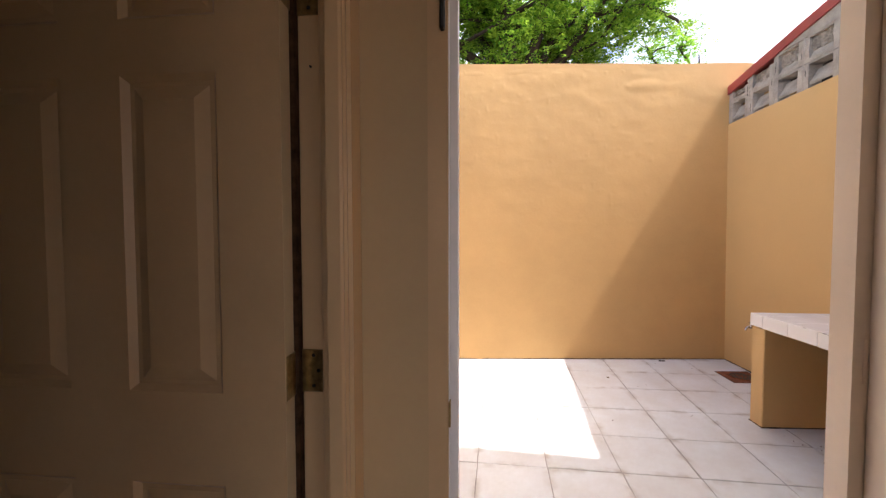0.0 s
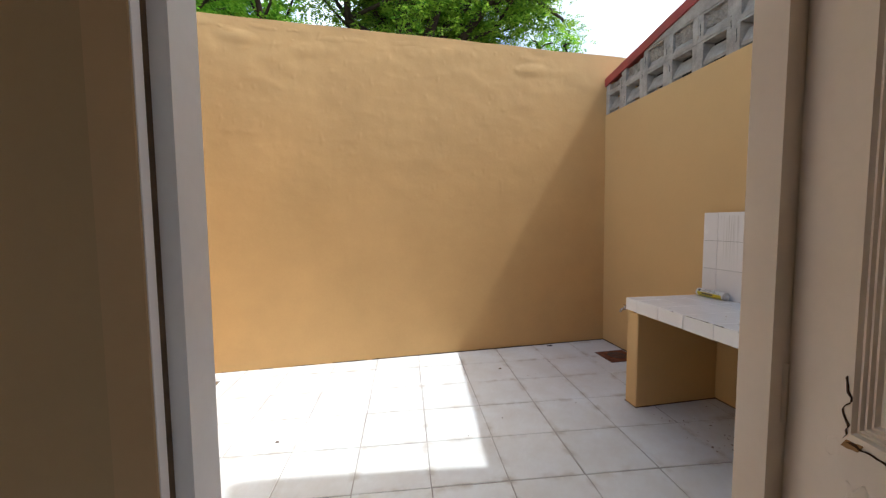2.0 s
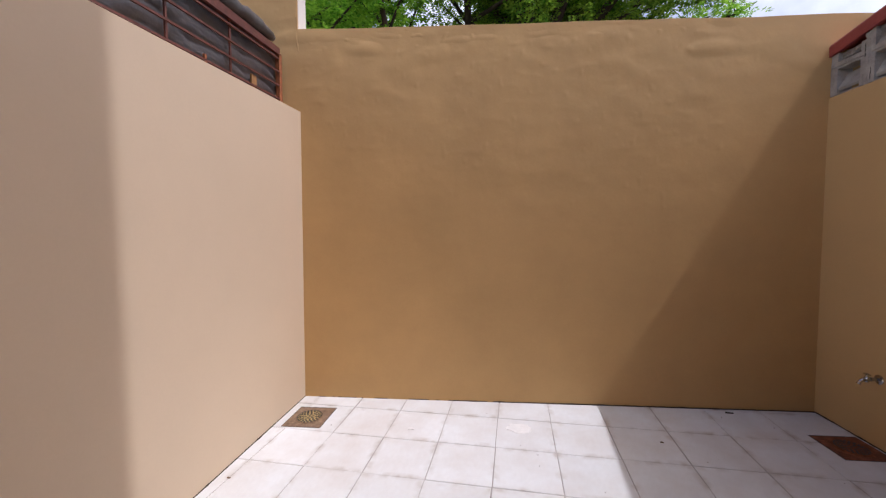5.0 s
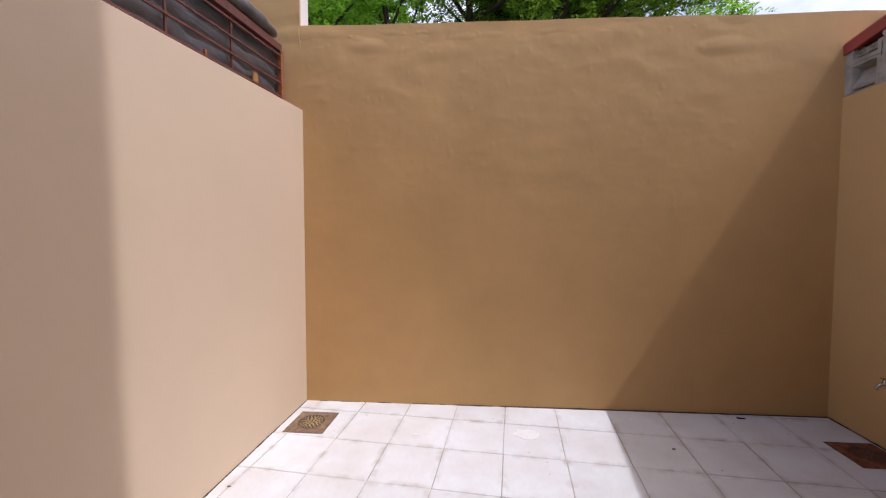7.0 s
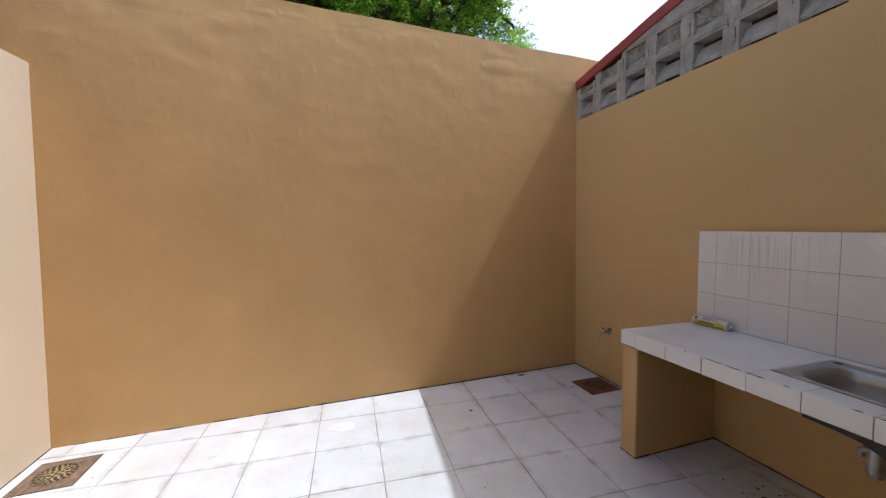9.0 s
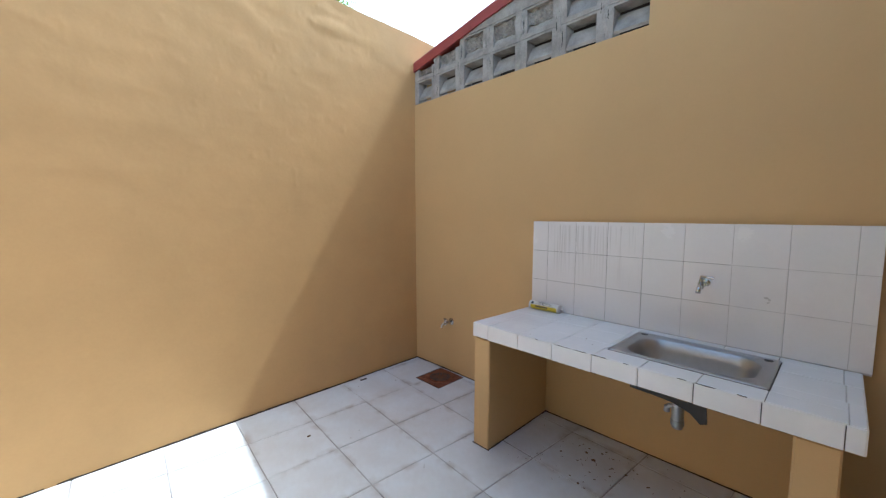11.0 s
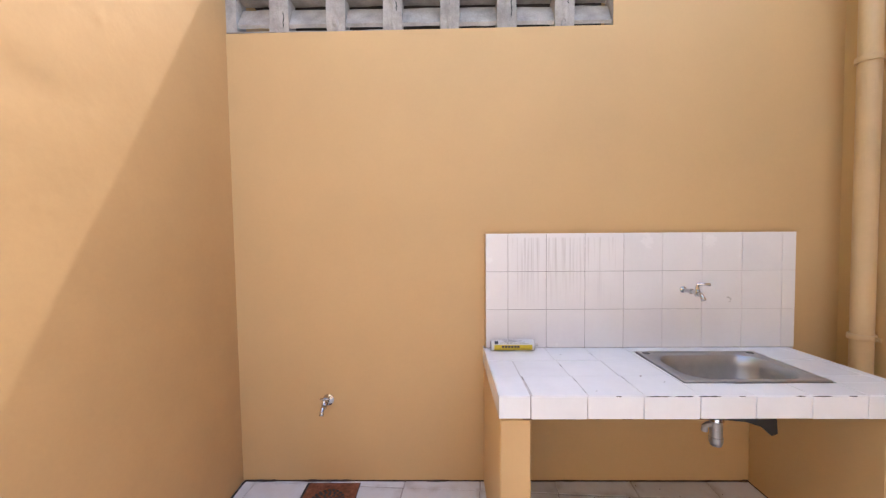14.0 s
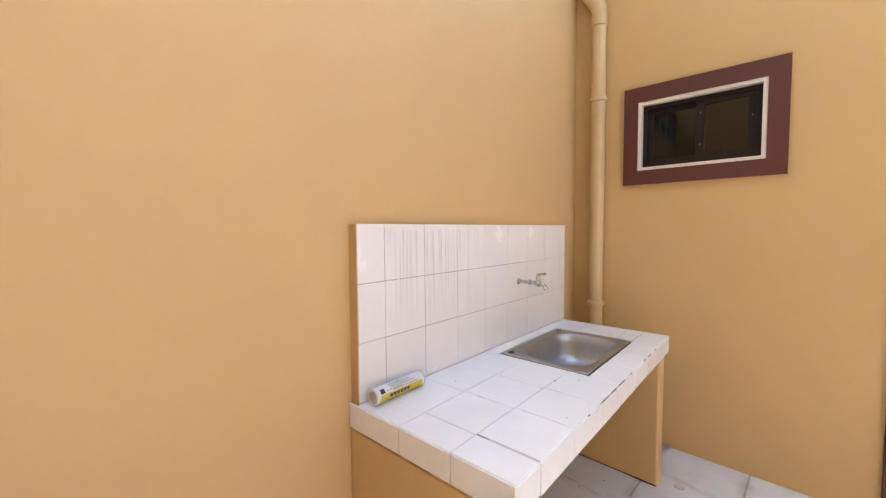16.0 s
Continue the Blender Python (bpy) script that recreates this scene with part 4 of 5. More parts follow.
def sink():
    t = thing("kitchen_sink", "small stainless steel sink set into the tiled counter", "sink", at=(2.92, 2.28, ZC))
    cx, cy, hx, hy = (SX0 + SX1) / 2, (SY0 + SY1) / 2, (SX1 - SX0) / 2, (SY1 - SY0) / 2
    bx = cx - 0.014                                     # the bowl sits towards the front
    loops = []
    bm = bmesh.new()
    z = ZC
    loops.append(rounded(cx, cy, hx, hy, 0.012, z + 0.0005, bm))
    loops.append(rounded(cx, cy, hx - 0.002, hy - 0.002, 0.012, z + 0.004, bm))
    loops.append(rounded(cx, cy, hx - 0.014, hy - 0.014, 0.014, z + 0.005, bm))
    loops.append(rounded(cx, cy, hx - 0.018, hy - 0.018, 0.016, z + 0.0025, bm))
    loops.append(rounded(bx, cy, hx - 0.044, hy - 0.046, 0.105, z + 0.0025, bm))
    loops.append(rounded(bx, cy, hx - 0.050, hy - 0.052, 0.102, z - 0.003, bm))
    loops.append(rounded(bx, cy, hx - 0.058, hy - 0.060, 0.098, z - 0.05, bm))
    loops.append(rounded(bx, cy, hx - 0.066, hy - 0.068, 0.092, z - 0.108, bm))
    loops.append(rounded(bx, cy, hx - 0.082, hy - 0.084, 0.08, z - 0.134, bm))
    loops.append(rounded(bx, cy, hx - 0.108, hy - 0.11, 0.06, z - 0.143, bm))
    loops.append(rounded(bx, cy, 0.03, 0.03, 0.029, z - 0.148, bm))
    for a, b_ in zip(loops, loops[1:]):
        for k in range(len(a)):
            bm.faces.new((a[k], a[(k + 1) % len(a)], b_[(k + 1) % len(a)], b_[k]))
    bm.faces.new(loops[-1])
    bowl = part("bowl", bm, STEEL, t, smooth=True)
    sol = bowl.modifiers.new("thickness", "SOLIDIFY")
    sol.thickness = 0.0012
    sol.offset = -1
    part("strainer", lathe([(0, 0.04), (0.004, 0.041), (0.0045, 0.034), (0.0015, 0.028), (0.001, 0.004)], (bx, cy, z - 0.1475), (0, 0, 1), 24), CHROME, t, smooth=False)
    # flat black discs paint the dark insides of the rim's holes
    for y in (SY0 + 0.04, SY1 - 0.04):
        part("tap_hole", lathe([(0, 0.0165), (0.0012, 0.0165)], (SX1 - 0.036, y, z + 0.0024), (0, 0, 1), 20), BLACK, t, "tap hole, its dark inside painted as a black disc")
    part("ridge", sweep([(SX1 - 0.022, SY0 + 0.03, z + 0.0028), (SX1 - 0.022, SY1 - 0.03, z + 0.0028)], 0.0026, 8), STEEL, t, "pressed ridge along the back rim")
    # waste under the bowl
    wy = cy + 0.035
    w = part("waste_pipe", lathe([(0, 0.042), (-0.012, 0.044), (-0.022, 0.026), (-0.03, 0.0155), (-0.10, 0.0155)], (bx, wy, z - 0.147), (0, 0, 1), 20), CHROME, t, "dull metal waste pipe", smooth=False)
    part("nut", lathe([(0, 0.018), (0.003, 0.027), (0.016, 0.027), (0.019, 0.018)], (bx, wy, z - 0.165), (0, 0, -1), 8), DEBRIS, w, "dark coupling nut")
    part("collar", lathe([(0, 0.018), (0.003, 0.029), (0.02, 0.030), (0.023, 0.022)], (bx, wy, z - 0.225), (0, 0, -1), 12), CHROME, w)
    part("trap_cup", lathe([(0, 0.022), (0.004, 0.0265), (0.07, 0.026), (0.075, 0.0285), (0.095, 0.028), (0.112, 0.021), (0.116, 0.002)], (bx, wy, z - 0.246), (0, 0, -1), 20), STEEL, w)
    part("outlet", sweep([(bx, wy + 0.015, z - 0.262), (bx, wy + 0.036, z - 0.262), (bx + 0.004, wy + 0.047, z - 0.272), (bx + 0.006, wy + 0.048, z - 0.295)], [0.011, 0.012, 0.0125, 0.0135], 12), STEEL, w)
    # black curved strip added in place of the bowl's dark underside
    part("bowl_underside", prism([(2.48, 0.606), (2.178, 0.606), (2.172, 0.537), (2.195, 0.527), (2.235, 0.563), (2.30, 0.585), (2.37, 0.592), (2.48, 0.596)], "x", 2.755, 2.765), BLACK, t, "black strip standing in for the bowl's dark underside")
    return t


sink()


def tap(name, base, reach, label, parts_mat, lever, drop, rim=0.024):
    """A wall tap that reaches out along -x."""
    x, y, z = base
    t = thing(name, label, "tap", at=base)
    part("flange", lathe([(0, rim), (0.004, rim), (0.008, rim * 0.66), (0.010, 0.012)], base, (-1, 0, 0), 20), parts_mat, t)
    part("stem", lathe([(0.008, 0.0095), (reach * 0.5, 0.0095), (reach * 0.5, 0.0135), (reach * 0.5 + 0.012, 0.0135), (reach * 0.5 + 0.012, 0.010), (reach - 0.02, 0.011)], base, (-1, 0, 0), 14), parts_mat, t)
    part("body", lathe([(-0.018, 0.011), (-0.006, 0.014), (0.010, 0.014), (0.016, 0.010), (0.03, 0.0085)], (x - reach + 0.012, y, z), (0, 0, 1), 14), parts_mat, t)
    part("spout", sweep([(x - reach + 0.02, y, z), (x - reach - 0.012, y, z - 0.004), (x - reach - 0.028, y, z - 0.016), (x - reach - 0.036, y, z - drop)], [0.011, 0.0105, 0.010, 0.0115], 14), parts_mat, t, smooth=True)
    if lever:
        part("lever", sweep([(x - reach + 0.012, y, z + 0.03), (x - reach + 0.012, y, z + 0.041), (x - reach + 0.0, y - 0.025, z + 0.043), (x - reach - 0.002, y - 0.052, z + 0.041)], [0.008, 0.007, 0.0055, 0.0075], 10), parts_mat, t)
    else:
        part("handle", sweep([(x - reach + 0.012, y - 0.022, z + 0.032), (x - reach + 0.012, y, z + 0.036), (x - reach + 0.012, y + 0.022, z + 0.032)], [0.005, 0.006, 0.005], 10), parts_mat, t)
    return t


tap("sink_tap", (3.194, 2.293, 1.066), 0.124, "chrome lever tap on the white tile splashback", CHROME, True, 0.03, 0.017)
tap("hose_tap", (XR, 4.165, 0.47), 0.085, "small worn metal tap low on the ochre wall", CHROME, False, 0.034, 0.031)


def sealant_tube():
    """A used sealant cartridge lying on the counter."""
    base = Vector((3.152, 3.292, ZC + 0.0280))
    d = Vector((0.01, -1, 0)).normalized()
    t = thing("sealant_tube", "used white and yellow sealant cartridge on the counter", "sealant tube", at=base)
    r = 0.0268
    part("tube", sweep([base, base + d * 0.215], r, 28), LABEL_WHITE, t, smooth=False)
    part("tail_rim", lathe([(-0.002, 0.0276), (0.003, 0.0276), (0.004, r)], base, d, 28), LABEL_WHITE, t)
    part("plunger", lathe([(-0.0026, 0.021), (-0.003, 0.002)], base, d, 24), WHITE_GROUT, t, "grey recessed plunger")
    part("shoulder", lathe([(0.215, 0.0272), (0.220, 0.0272), (0.223, 0.014), (0.226, 0.009), (0.238, 0.008), (0.24, 0.004)], base, d, 20), WHITE_GROUT, t, "pale threaded tip")

    def patch(a0, a1, s0, s1, lift, mat, name):
        b = bmesh.new()
        n = 10
        side = d.cross(Vector((0, 0, 1))).normalized()
        rows = []
        for k in range(n + 1):
            a = radians(a0 + (a1 - a0) * k / n)
            o = side * math.cos(a) + Vector((0, 0, 1)) * math.sin(a)
            rows.append([b.verts.new(base + d * s + o * (r + lift)) for s in (s0, s1)])
        for p, q in zip(rows, rows[1:]):
            b.faces.new((p[0], p[1], q[1], q[0]))
        return part(name, b, mat, t)
    patch(-60, 16, 0.012, 0.205, 0.0004, LABEL_YELLOW, "label_band")
    rng = random.Random(2)
    s = 0.05
    for k in range(6):
        patch(-16, 8, s, s + 0.012, 0.0008, LABEL_INK, "print_mark")
        s += 0.0155
    patch(-34, -29, 0.03, 0.19, 0.0008, LABEL_INK, "print_mark")
    for k in range(7):
        patch(26 + 9 * k, 29 + 9 * k, 0.04 + 0.03 * rng.random(), 0.10 + 0.09 * rng.random(), 0.0006, LABEL_INK, "print_mark")
    patch(24, 60, 0.014, 0.032, 0.0006, LABEL_INK, "print_mark")
    return t


sealant_tube()


# ---- downpipe ----
def downpipe():
    t = thing("downpipe", "ochre painted plastic downpipe clipped in the wall corner", "pipe", at=(3.062, 1.517, 0))
    px, py, r = 3.069, 1.506, 0.043
    part("pipe", sweep([(px, py, -0.05), (px, py, 2.66)], r, 32), PIPE, t, smooth=False)
    part("socket", lathe([(2.63, r + 0.002), (2.635, r + 0.006), (2.70, r + 0.006), (2.705, r + 0.002)], (px, py, 0), (0, 0, 1), 32), PIPE, t)
    bend = [(px, py, 2.68)] + [(px + 0.14 * (1 - math.cos(a)) , py, 2.71 + 0.14 * math.sin(a)) for a in [radians(9 * k) for k in range(6)]]
    x, y, z = bend[-1]
    bend += [(x + 0.10, y, z + 0.16)]
    part("elbow", sweep(bend, r + 0.003, 32), PIPE, t, smooth=False)
    for z in (0.85, 2.175):
        b = lathe([(z - 0.014, r + 0.001), (z - 0.014, r + 0.008), (z - 0.004, r + 0.01), (z + 0.004, r + 0.01), (z + 0.014, r + 0.008), (z + 0.014, r + 0.001)], (px, py, 0), (0, 0, 1), 32)
        c = part("clip", b, PIPE, t)
        part("clip_lug", box(px - r - 0.035, px - r - 0.002, py - 0.012, py - 0.006, z - 0.011, z + 0.011, 0.002), PIPE, c)
        part("clip_bolt", sweep([(px - r - 0.022, py - 0.02, z), (px - r - 0.022, py + 0.004, z)], 0.005, 8), PIPE, c)
    return t


downpipe()


# ---- window ----
def window():
    t = thing("window_1", "small dark sliding window with a maroon painted surround", "window", kind="structure", at=(2.53, YH, 1.9))
    ox0, ox1, oz0, oz1 = 2.143, 2.920, 1.611, 2.203
    ix0, ix1, iz0, iz1 = WIN
    part("surround", holed_wall(ox0, ox1, oz0, oz1, [WIN], YH - 0.002, YH + 0.022, "y"), MAROON, t, "maroon painted plaster band")
    part("reveal", holed_wall(ix0 + 0.001, ix1 - 0.001, iz0 + 0.001, iz1 - 0.001, [(ix0 + 0.021, ix1 - 0.021, iz0 + 0.019, iz1 - 0.021)], YH - 0.07, YH + 0.016, "y"), WHITE, t, "white painted inner edge")
    a0, a1, b0, b1 = ix0 + 0.0215, ix1 - 0.0215, iz0 + 0.0195, iz1 - 0.0215
    fr = part("window_frame", holed_wall(a0, a1, b0, b1, [(a0 + 0.024, a1 - 0.024, b0 + 0.024, b1 - 0.024)], YH - 0.075, YH - 0.022, "y"), DARKWOOD, t, "dark brown frame")
    mid = 2.515
    s1 = part("sash", holed_wall(a0 + 0.0245, mid + 0.03, b0 + 0.0245, b1 - 0.0245, [(a0 + 0.058, mid - 0.012, b0 + 0.06, b1 - 0.05)], YH - 0.050, YH - 0.030, "y"), DARKWOOD, t)
    s2 = part("sash", holed_wall(mid - 0.012, a1 - 0.0245, b0 + 0.0245, b1 - 0.0245, [(mid + 0.031, a1 - 0.052, b0 + 0.052, b1 - 0.05)], YH - 0.072, YH - 0.052, "y"), DARKWOOD, t)
    part("pane", box(a0 + 0.056, mid - 0.010, YH - 0.042, YH - 0.038, b0 + 0.058, b1 - 0.048), GLASS, s1)
    part("pane", box(mid + 0.029, a1 - 0.050, YH - 0.064, YH - 0.060, b0 + 0.050, b1 - 0.048), GLASS, s2)
    for z in (1.82, 2.0):
        part("screw", lathe([(0, 0.004), (0.0015, 0.003)], (mid + 0.008, YH - 0.030, z), (0, 1, 0), 10), CHROME, s1)
    part("catch", lathe([(0, 0.004), (0.004, 0.003)], (a0 + 0.04, YH - 0.030, 1.94), (0, 1, 0), 10), CHROME, s1)
    return t


window()
# added wall keeps the panes dark; the room's shade is in its colour
structure("wall_behind_window", holed_wall(1.9, 3.2, 1.3, 2.5, [], 0.55, 0.6, "y"), PAINTED_SHADE, "unseen inside wall added behind the window, painted near-black", "wall")


# ---- painted band beside the yard doorway ----
structure("trim_doorway", box(1.585, 1.778, YH - 0.002, YH + 0.022, -0.06, 2.2, 0.003), MAROON, "maroon painted plaster band beside the doorway", "door surround")

# ---- floor drains ----
def drain(name, cx, cy, hx, hy, mat, grate, label):
    z = ground_z(cx) + 0.004
    t = thing(name, label, "drain", at=(cx, cy, z))
    bm = bmesh.new()
    outer = [bm.verts.new((cx + sx * hx, cy + sy * hy, z + SLOPE * sx * hx)) for sx, sy in ((-1, -1), (1, -1), (1, 1), (-1, 1))]
    low = [bm.verts.new((v.co.x, v.co.y, v.co.z - 0.012)) for v in outer]
    bm.faces.new(outer)
    bm.faces.new(low[::-1])
    for k in range(4):
        bm.faces.new((outer[k], outer[(k + 1) % 4], low[(k + 1) % 4], low[k]))
    part("plate", bm, mat, t)
    part("rebate", prism([(cx + sx * (hx + 0.007), z - 0.0028 + SLOPE * sx * (hx + 0.007) + dz) for sx, dz in ((-1, 0), (1, 0), (1, -0.01), (-1, -0.01))], "y", cy - hy - 0.004, cy + hy + 0.014), BLACK, t, "dark gap round the plate")
    R = min(hx, hy) * 0.66
    part("ring", lathe([(0, R + 0.008), (0.004, R + 0.006), (0.005, R - 0.004), (0.001, R - 0.006)], (cx, cy, z + 0.0005), (0, 0, 1), 32), mat, t)
    holes = bmesh.new()
    for ring, n in ((0.0, 1), (0.3, 6), (0.51, 11), (0.71, 17), (0.9, 22)):
        for k in range(n):
            a = 2 * math.pi * (k + 0.5 * (n % 4 == 2)) / n
            x, y = cx + R * ring * math.cos(a), cy + R * ring * math.sin(a)
            lathe([(0, R * 0.098), (0.0012, R * 0.098)], (x, y, z + 0.0058), (0, 0, 1), 8, holes)
    part("grate", lathe([(0, R - 0.007), (0.0045, R - 0.007), (0.0055, R - 0.02), (0.006, 0.001)], (cx, cy, z + 0.0002), (0, 0, 1), 32), grate, t)
    part("grate_hole", holes, BLACK, t, "dark drain holes")["kind"] = "stuff"
    return t


drain("floor_drain", -0.735, 4.25, 0.155, 0.155, RUST_PALE, BRASS_DULL, "dusty brown square floor drain in the tiles")
drain("floor_drain", 3.075, 4.13, 0.14, 0.135, RUST, RUST, "rusted square floor drain in the tiles")

# ---- litter on the floor ----
stick = sweep([(2.56, 4.565, ground_z(2.56) + 0.004), (2.615, 4.56, ground_z(2.6) + 0.004)], [0.007, 0.006], 8)
tagged(new("debris_stick", finish(stick, "debris_stick", DEBRIS)), "dark scrap of material lying on the floor tiles", "debris")


def wire():
    """A crumpled twist of wire."""
    rg = random.Random(6)
    z0 = ground_z(2.66)
    pts = [(2.65 + 0.03 * math.cos(k * 0.9) + rg.uniform(-0.012, 0.012), 1.49 + 0.026 * math.sin(k * 0.9) + rg.uniform(-0.01, 0.01), z0 + 0.006 + 0.016 * rg.random()) for k in range(22)]
    bm = sweep(pts, 0.0032, 6)
    tagged(new("crumpled_wire", finish(bm, "crumpled_wire", STEEL, True)), "crumpled grey wire lying beside the counter leg", "wire")


wire()


cap_x, cap_y = 2.515, 1.83
cap = lathe([(0, 0.023), (0.004, 0.023), (0.006, 0.020), (0.0045, 0.017), (0.0045, 0.002)], (cap_x, cap_y, ground_z(cap_x) + 0.0005), (-SLOPE, 0, 1), 20)
tagged(new("plastic_cap", finish(cap, "plastic_cap", WHITE_GROUT)), "small grey plastic cap lying on the floor tiles", "cap")


# ---- trees behind the wall ----
def leaf_quads(verts, faces, c, d, size, rng):
    """A pinnate sprig: leaflets in pairs along a drooping stalk."""
    d = d.normalized()
    side = d.cross(Vector((0, 0, 1)))
    if side.length < 0.1:
        side = Vector((1, 0, 0))
    side.normalize()
    up = side.cross(d)
    n = 5
    for k in range(n):
        p = c + d * size * 0.30 * k + Vector((0, 0, -0.05 * size * k * k * 0.3))
        for s in (-1, 1):
            tip = p + (side * s * 0.55 + d * 0.25 + up * rng.uniform(-0.25, 0.15)) * size * (1 - 0.08 * k)
            mid = (p + tip) / 2
            w = (d * 0.14 + up * rng.uniform(-0.08, 0.08)) * size
            i = len(verts)
            verts += [p, mid + w, tip, mid - w]
            faces.append((i, i + 1, i + 2, i + 3))


def tree(name, base, height, limbs, spread, clumps, size, mat, label, seed, lean=(0, 0)):
    rng = random.Random(seed)
    t = thing(name, label, "tree", at=base)
    bx, by, bz = base
    fork = Vector((bx + lean[0], by + lean[1], bz + height * 0.38))
    wood = sweep([(bx, by, bz), (bx + lean[0] * 0.3, by + lean[1] * 0.3, bz + height * 0.15), fork], [height * 0.024, height * 0.02, height * 0.018], 12)
    part("trunk", wood, BARK, t)
    tips = []
    for k in range(limbs):
        a = 2 * math.pi * (k + rng.uniform(-0.3, 0.3)) / limbs
        out = Vector((math.cos(a) * spread * rng.uniform(0.5, 1), math.sin(a) * spread * rng.uniform(0.5, 1), height * rng.uniform(0.10, 0.6)))
        pts = [fork]
        for s in (0.25, 0.5, 0.75, 1.0):
            pts.append(fork + Vector((out.x * s, out.y * s, out.z * s ** 0.8)) + Vector([rng.uniform(-1, 1) for _ in range(3)]) * 0.05 * height * s)
        b = sweep(pts, [height * 0.0115 * (1 - 0.8 * s / 4) for s in range(5)], 8)
        for q in pts[1:]:
            tips.append(q)
            for _ in range(3):
                e = q + Vector([rng.uniform(-1, 1), rng.uniform(-1, 1), rng.uniform(-0.25, 0.9)]) * spread * 0.38
                m = (q + e) / 2 + Vector([rng.uniform(-1, 1) for _ in range(3)]) * 0.05 * spread
                sweep([q, m, e], [height * 0.004, height * 0.003, height * 0.0015], 6, b)
                tips += [m, e]
        part("limb", b, BARK, t)
    verts, faces = [], []
    for _ in range(clumps):
        c0 = rng.choice(tips) + Vector([rng.gauss(0, 1) for _ in range(3)]) * spread * 0.05
        for _ in range(7):
            d = Vector((rng.gauss(0, 1), rng.gauss(0, 1), rng.gauss(-0.15, 0.6)))
            leaf_quads(verts, faces, c0 + Vector([rng.gauss(0, 1) for _ in range(3)]) * size * 0.9, d, size * rng.uniform(0.7, 1.25), rng)
    me = bpy.data.meshes.new("crown")
    me.from_pydata([tuple(v) for v in verts], [], faces)
    me.materials.append(mat)
    cr = new("crown", me)
    cr.parent = t
    cr.matrix_parent_inverse = Matrix.Translation(base).inverted()
    cr["kind"] = "stuff"
    return t


tree("tree", (1.5, 11.0, -0.3), 13.5, 12, 5.0, 1900, 0.18, LEAF, "tall leafy tree behind the boundary wall", 3, (0.2, 0))
tree("tree", (-4.2, 12.5, -0.3), 12.0, 9, 4.0, 1500, 0.19, LEAF_LIGHT, "light green feathery tree behind the boundary wall", 7)
tree("shrub_tree", (-1.2, 7.4, -0.3), 6.4, 6, 1.7, 520, 0.12, LEAF_LIGHT, "young bright green tree close behind the wall", 12)
tree("shrub_tree", (6.3, 10.0, -0.3), 7.5, 7, 1.5, 260, 0.13, LEAF_LIGHT, "thin sapling with sparse feathery leaves", 21)


# ---- specks of dirt ----
def specks():
    """Grit and paint crumbs scattered over floor and counter."""
    rg = random.Random(77)
    bm = bmesh.new()
    spots = [(rg.uniform(-0.8, 3.1), rg.uniform(2.0, 4.55), rg.uniform(0.0014, 0.0032)) for _ in range(30)]
    spots += [(rg.uniform(2.65, 3.2), rg.uniform(1.95, 3.15), rg.uniform(0.0012, 0.003)) for _ in range(30)]
    for x, y, r in spots:
        box(x - r, x + r * rg.uniform(0.3, 1.6), y - r * 0.5, y + r * rg.uniform(0.2, 0.9), ground_z(x) - 0.001, ground_z(x) + 0.0045, 0.0008, bm)
    for _ in range(56):
        x, y = rg.gauss(2.93, 0.12), rg.gauss(2.74, 0.13)
        r = rg.uniform(0.002, 0.013) * rg.random() + 0.002
        if x < XR - 0.03 and 1.95 < y < 3.18:
            bmesh.ops.create_circle(bm, cap_ends=True, segments=7, radius=r, matrix=Matrix.Translation((x, y, ground_z(x) + 0.0034)) @ Matrix.Rotation(-SLOPE, 4, "Y") @ Matrix.Rotation(rg.uniform(0, 6), 4, "Z") @ Matrix.Diagonal((1, rg.uniform(0.4, 1), 1, 1)))
    for x, y in ((-0.88, 3.481), (1.9, 4.1), (0.2, 3.3)):
        box(x - 0.011, x + 0.011, y - 0.005, y + 0.005, ground_z(x) - 0.001, ground_z(x) + 0.007, 0.002, bm)
    for _ in range(4):
        x, y, r = rg.uniform(2.62, 3.1), rg.uniform(2.6, 3.25), rg.uniform(0.0015, 0.004)
        box(x - r, x + r, y - r * 0.6, y + r * 0.6, ZC, ZC + 0.002, 0.0005, bm)
    tagged(new("grit", finish(bm, "grit", DIRT)), "brown grit scattered on the floor tiles and counter", "grit", kind="stuff")


specks()


def smear(cx, cy, rx, ry, seed):
    """A thin ragged skin of cement trowelled onto the tiles."""
    bm = bmesh.new()
    n = 40
    rim = []
    for k in range(n):
        a = 2 * math.pi * k / n
        q = 1 + 0.45 * noise.noise(Vector((math.cos(a) * 1.4, math.sin(a) * 1.4, seed))) + 0.16 * noise.noise(Vector((math.cos(a) * 5, math.sin(a) * 5, seed)))
        x, y = cx + rx * q * math.cos(a), cy + ry * q * math.sin(a)
        rim.append((x, y))
    top = [bm.verts.new((cx + (x - cx) * 0.93, cy + (y - cy) * 0.93, ground_z(x) + 0.0042)) for x, y in rim]
    low = [bm.verts.new((x, y, ground_z(x) + 0.0004)) for x, y in rim]
    bm.faces.new(top)
    bm.faces.new(low[::-1])
    for k in range(n):
        bm.faces.new((low[k], low[(k + 1) % n], top[(k + 1) % n], top[k]))
    tagged(new("cement_smear", finish(bm, "cement_smear", SMEAR)), "dried white cement smear on the floor tiles", "cement smear", kind="stuff")


smear(0.934, 4.21, 0.10, 0.07, 1.3)
smear(0.40, 3.30, 0.05, 0.02, 7.7)
smear(0.129, 4.137, 0.025, 0.018, 4.1)

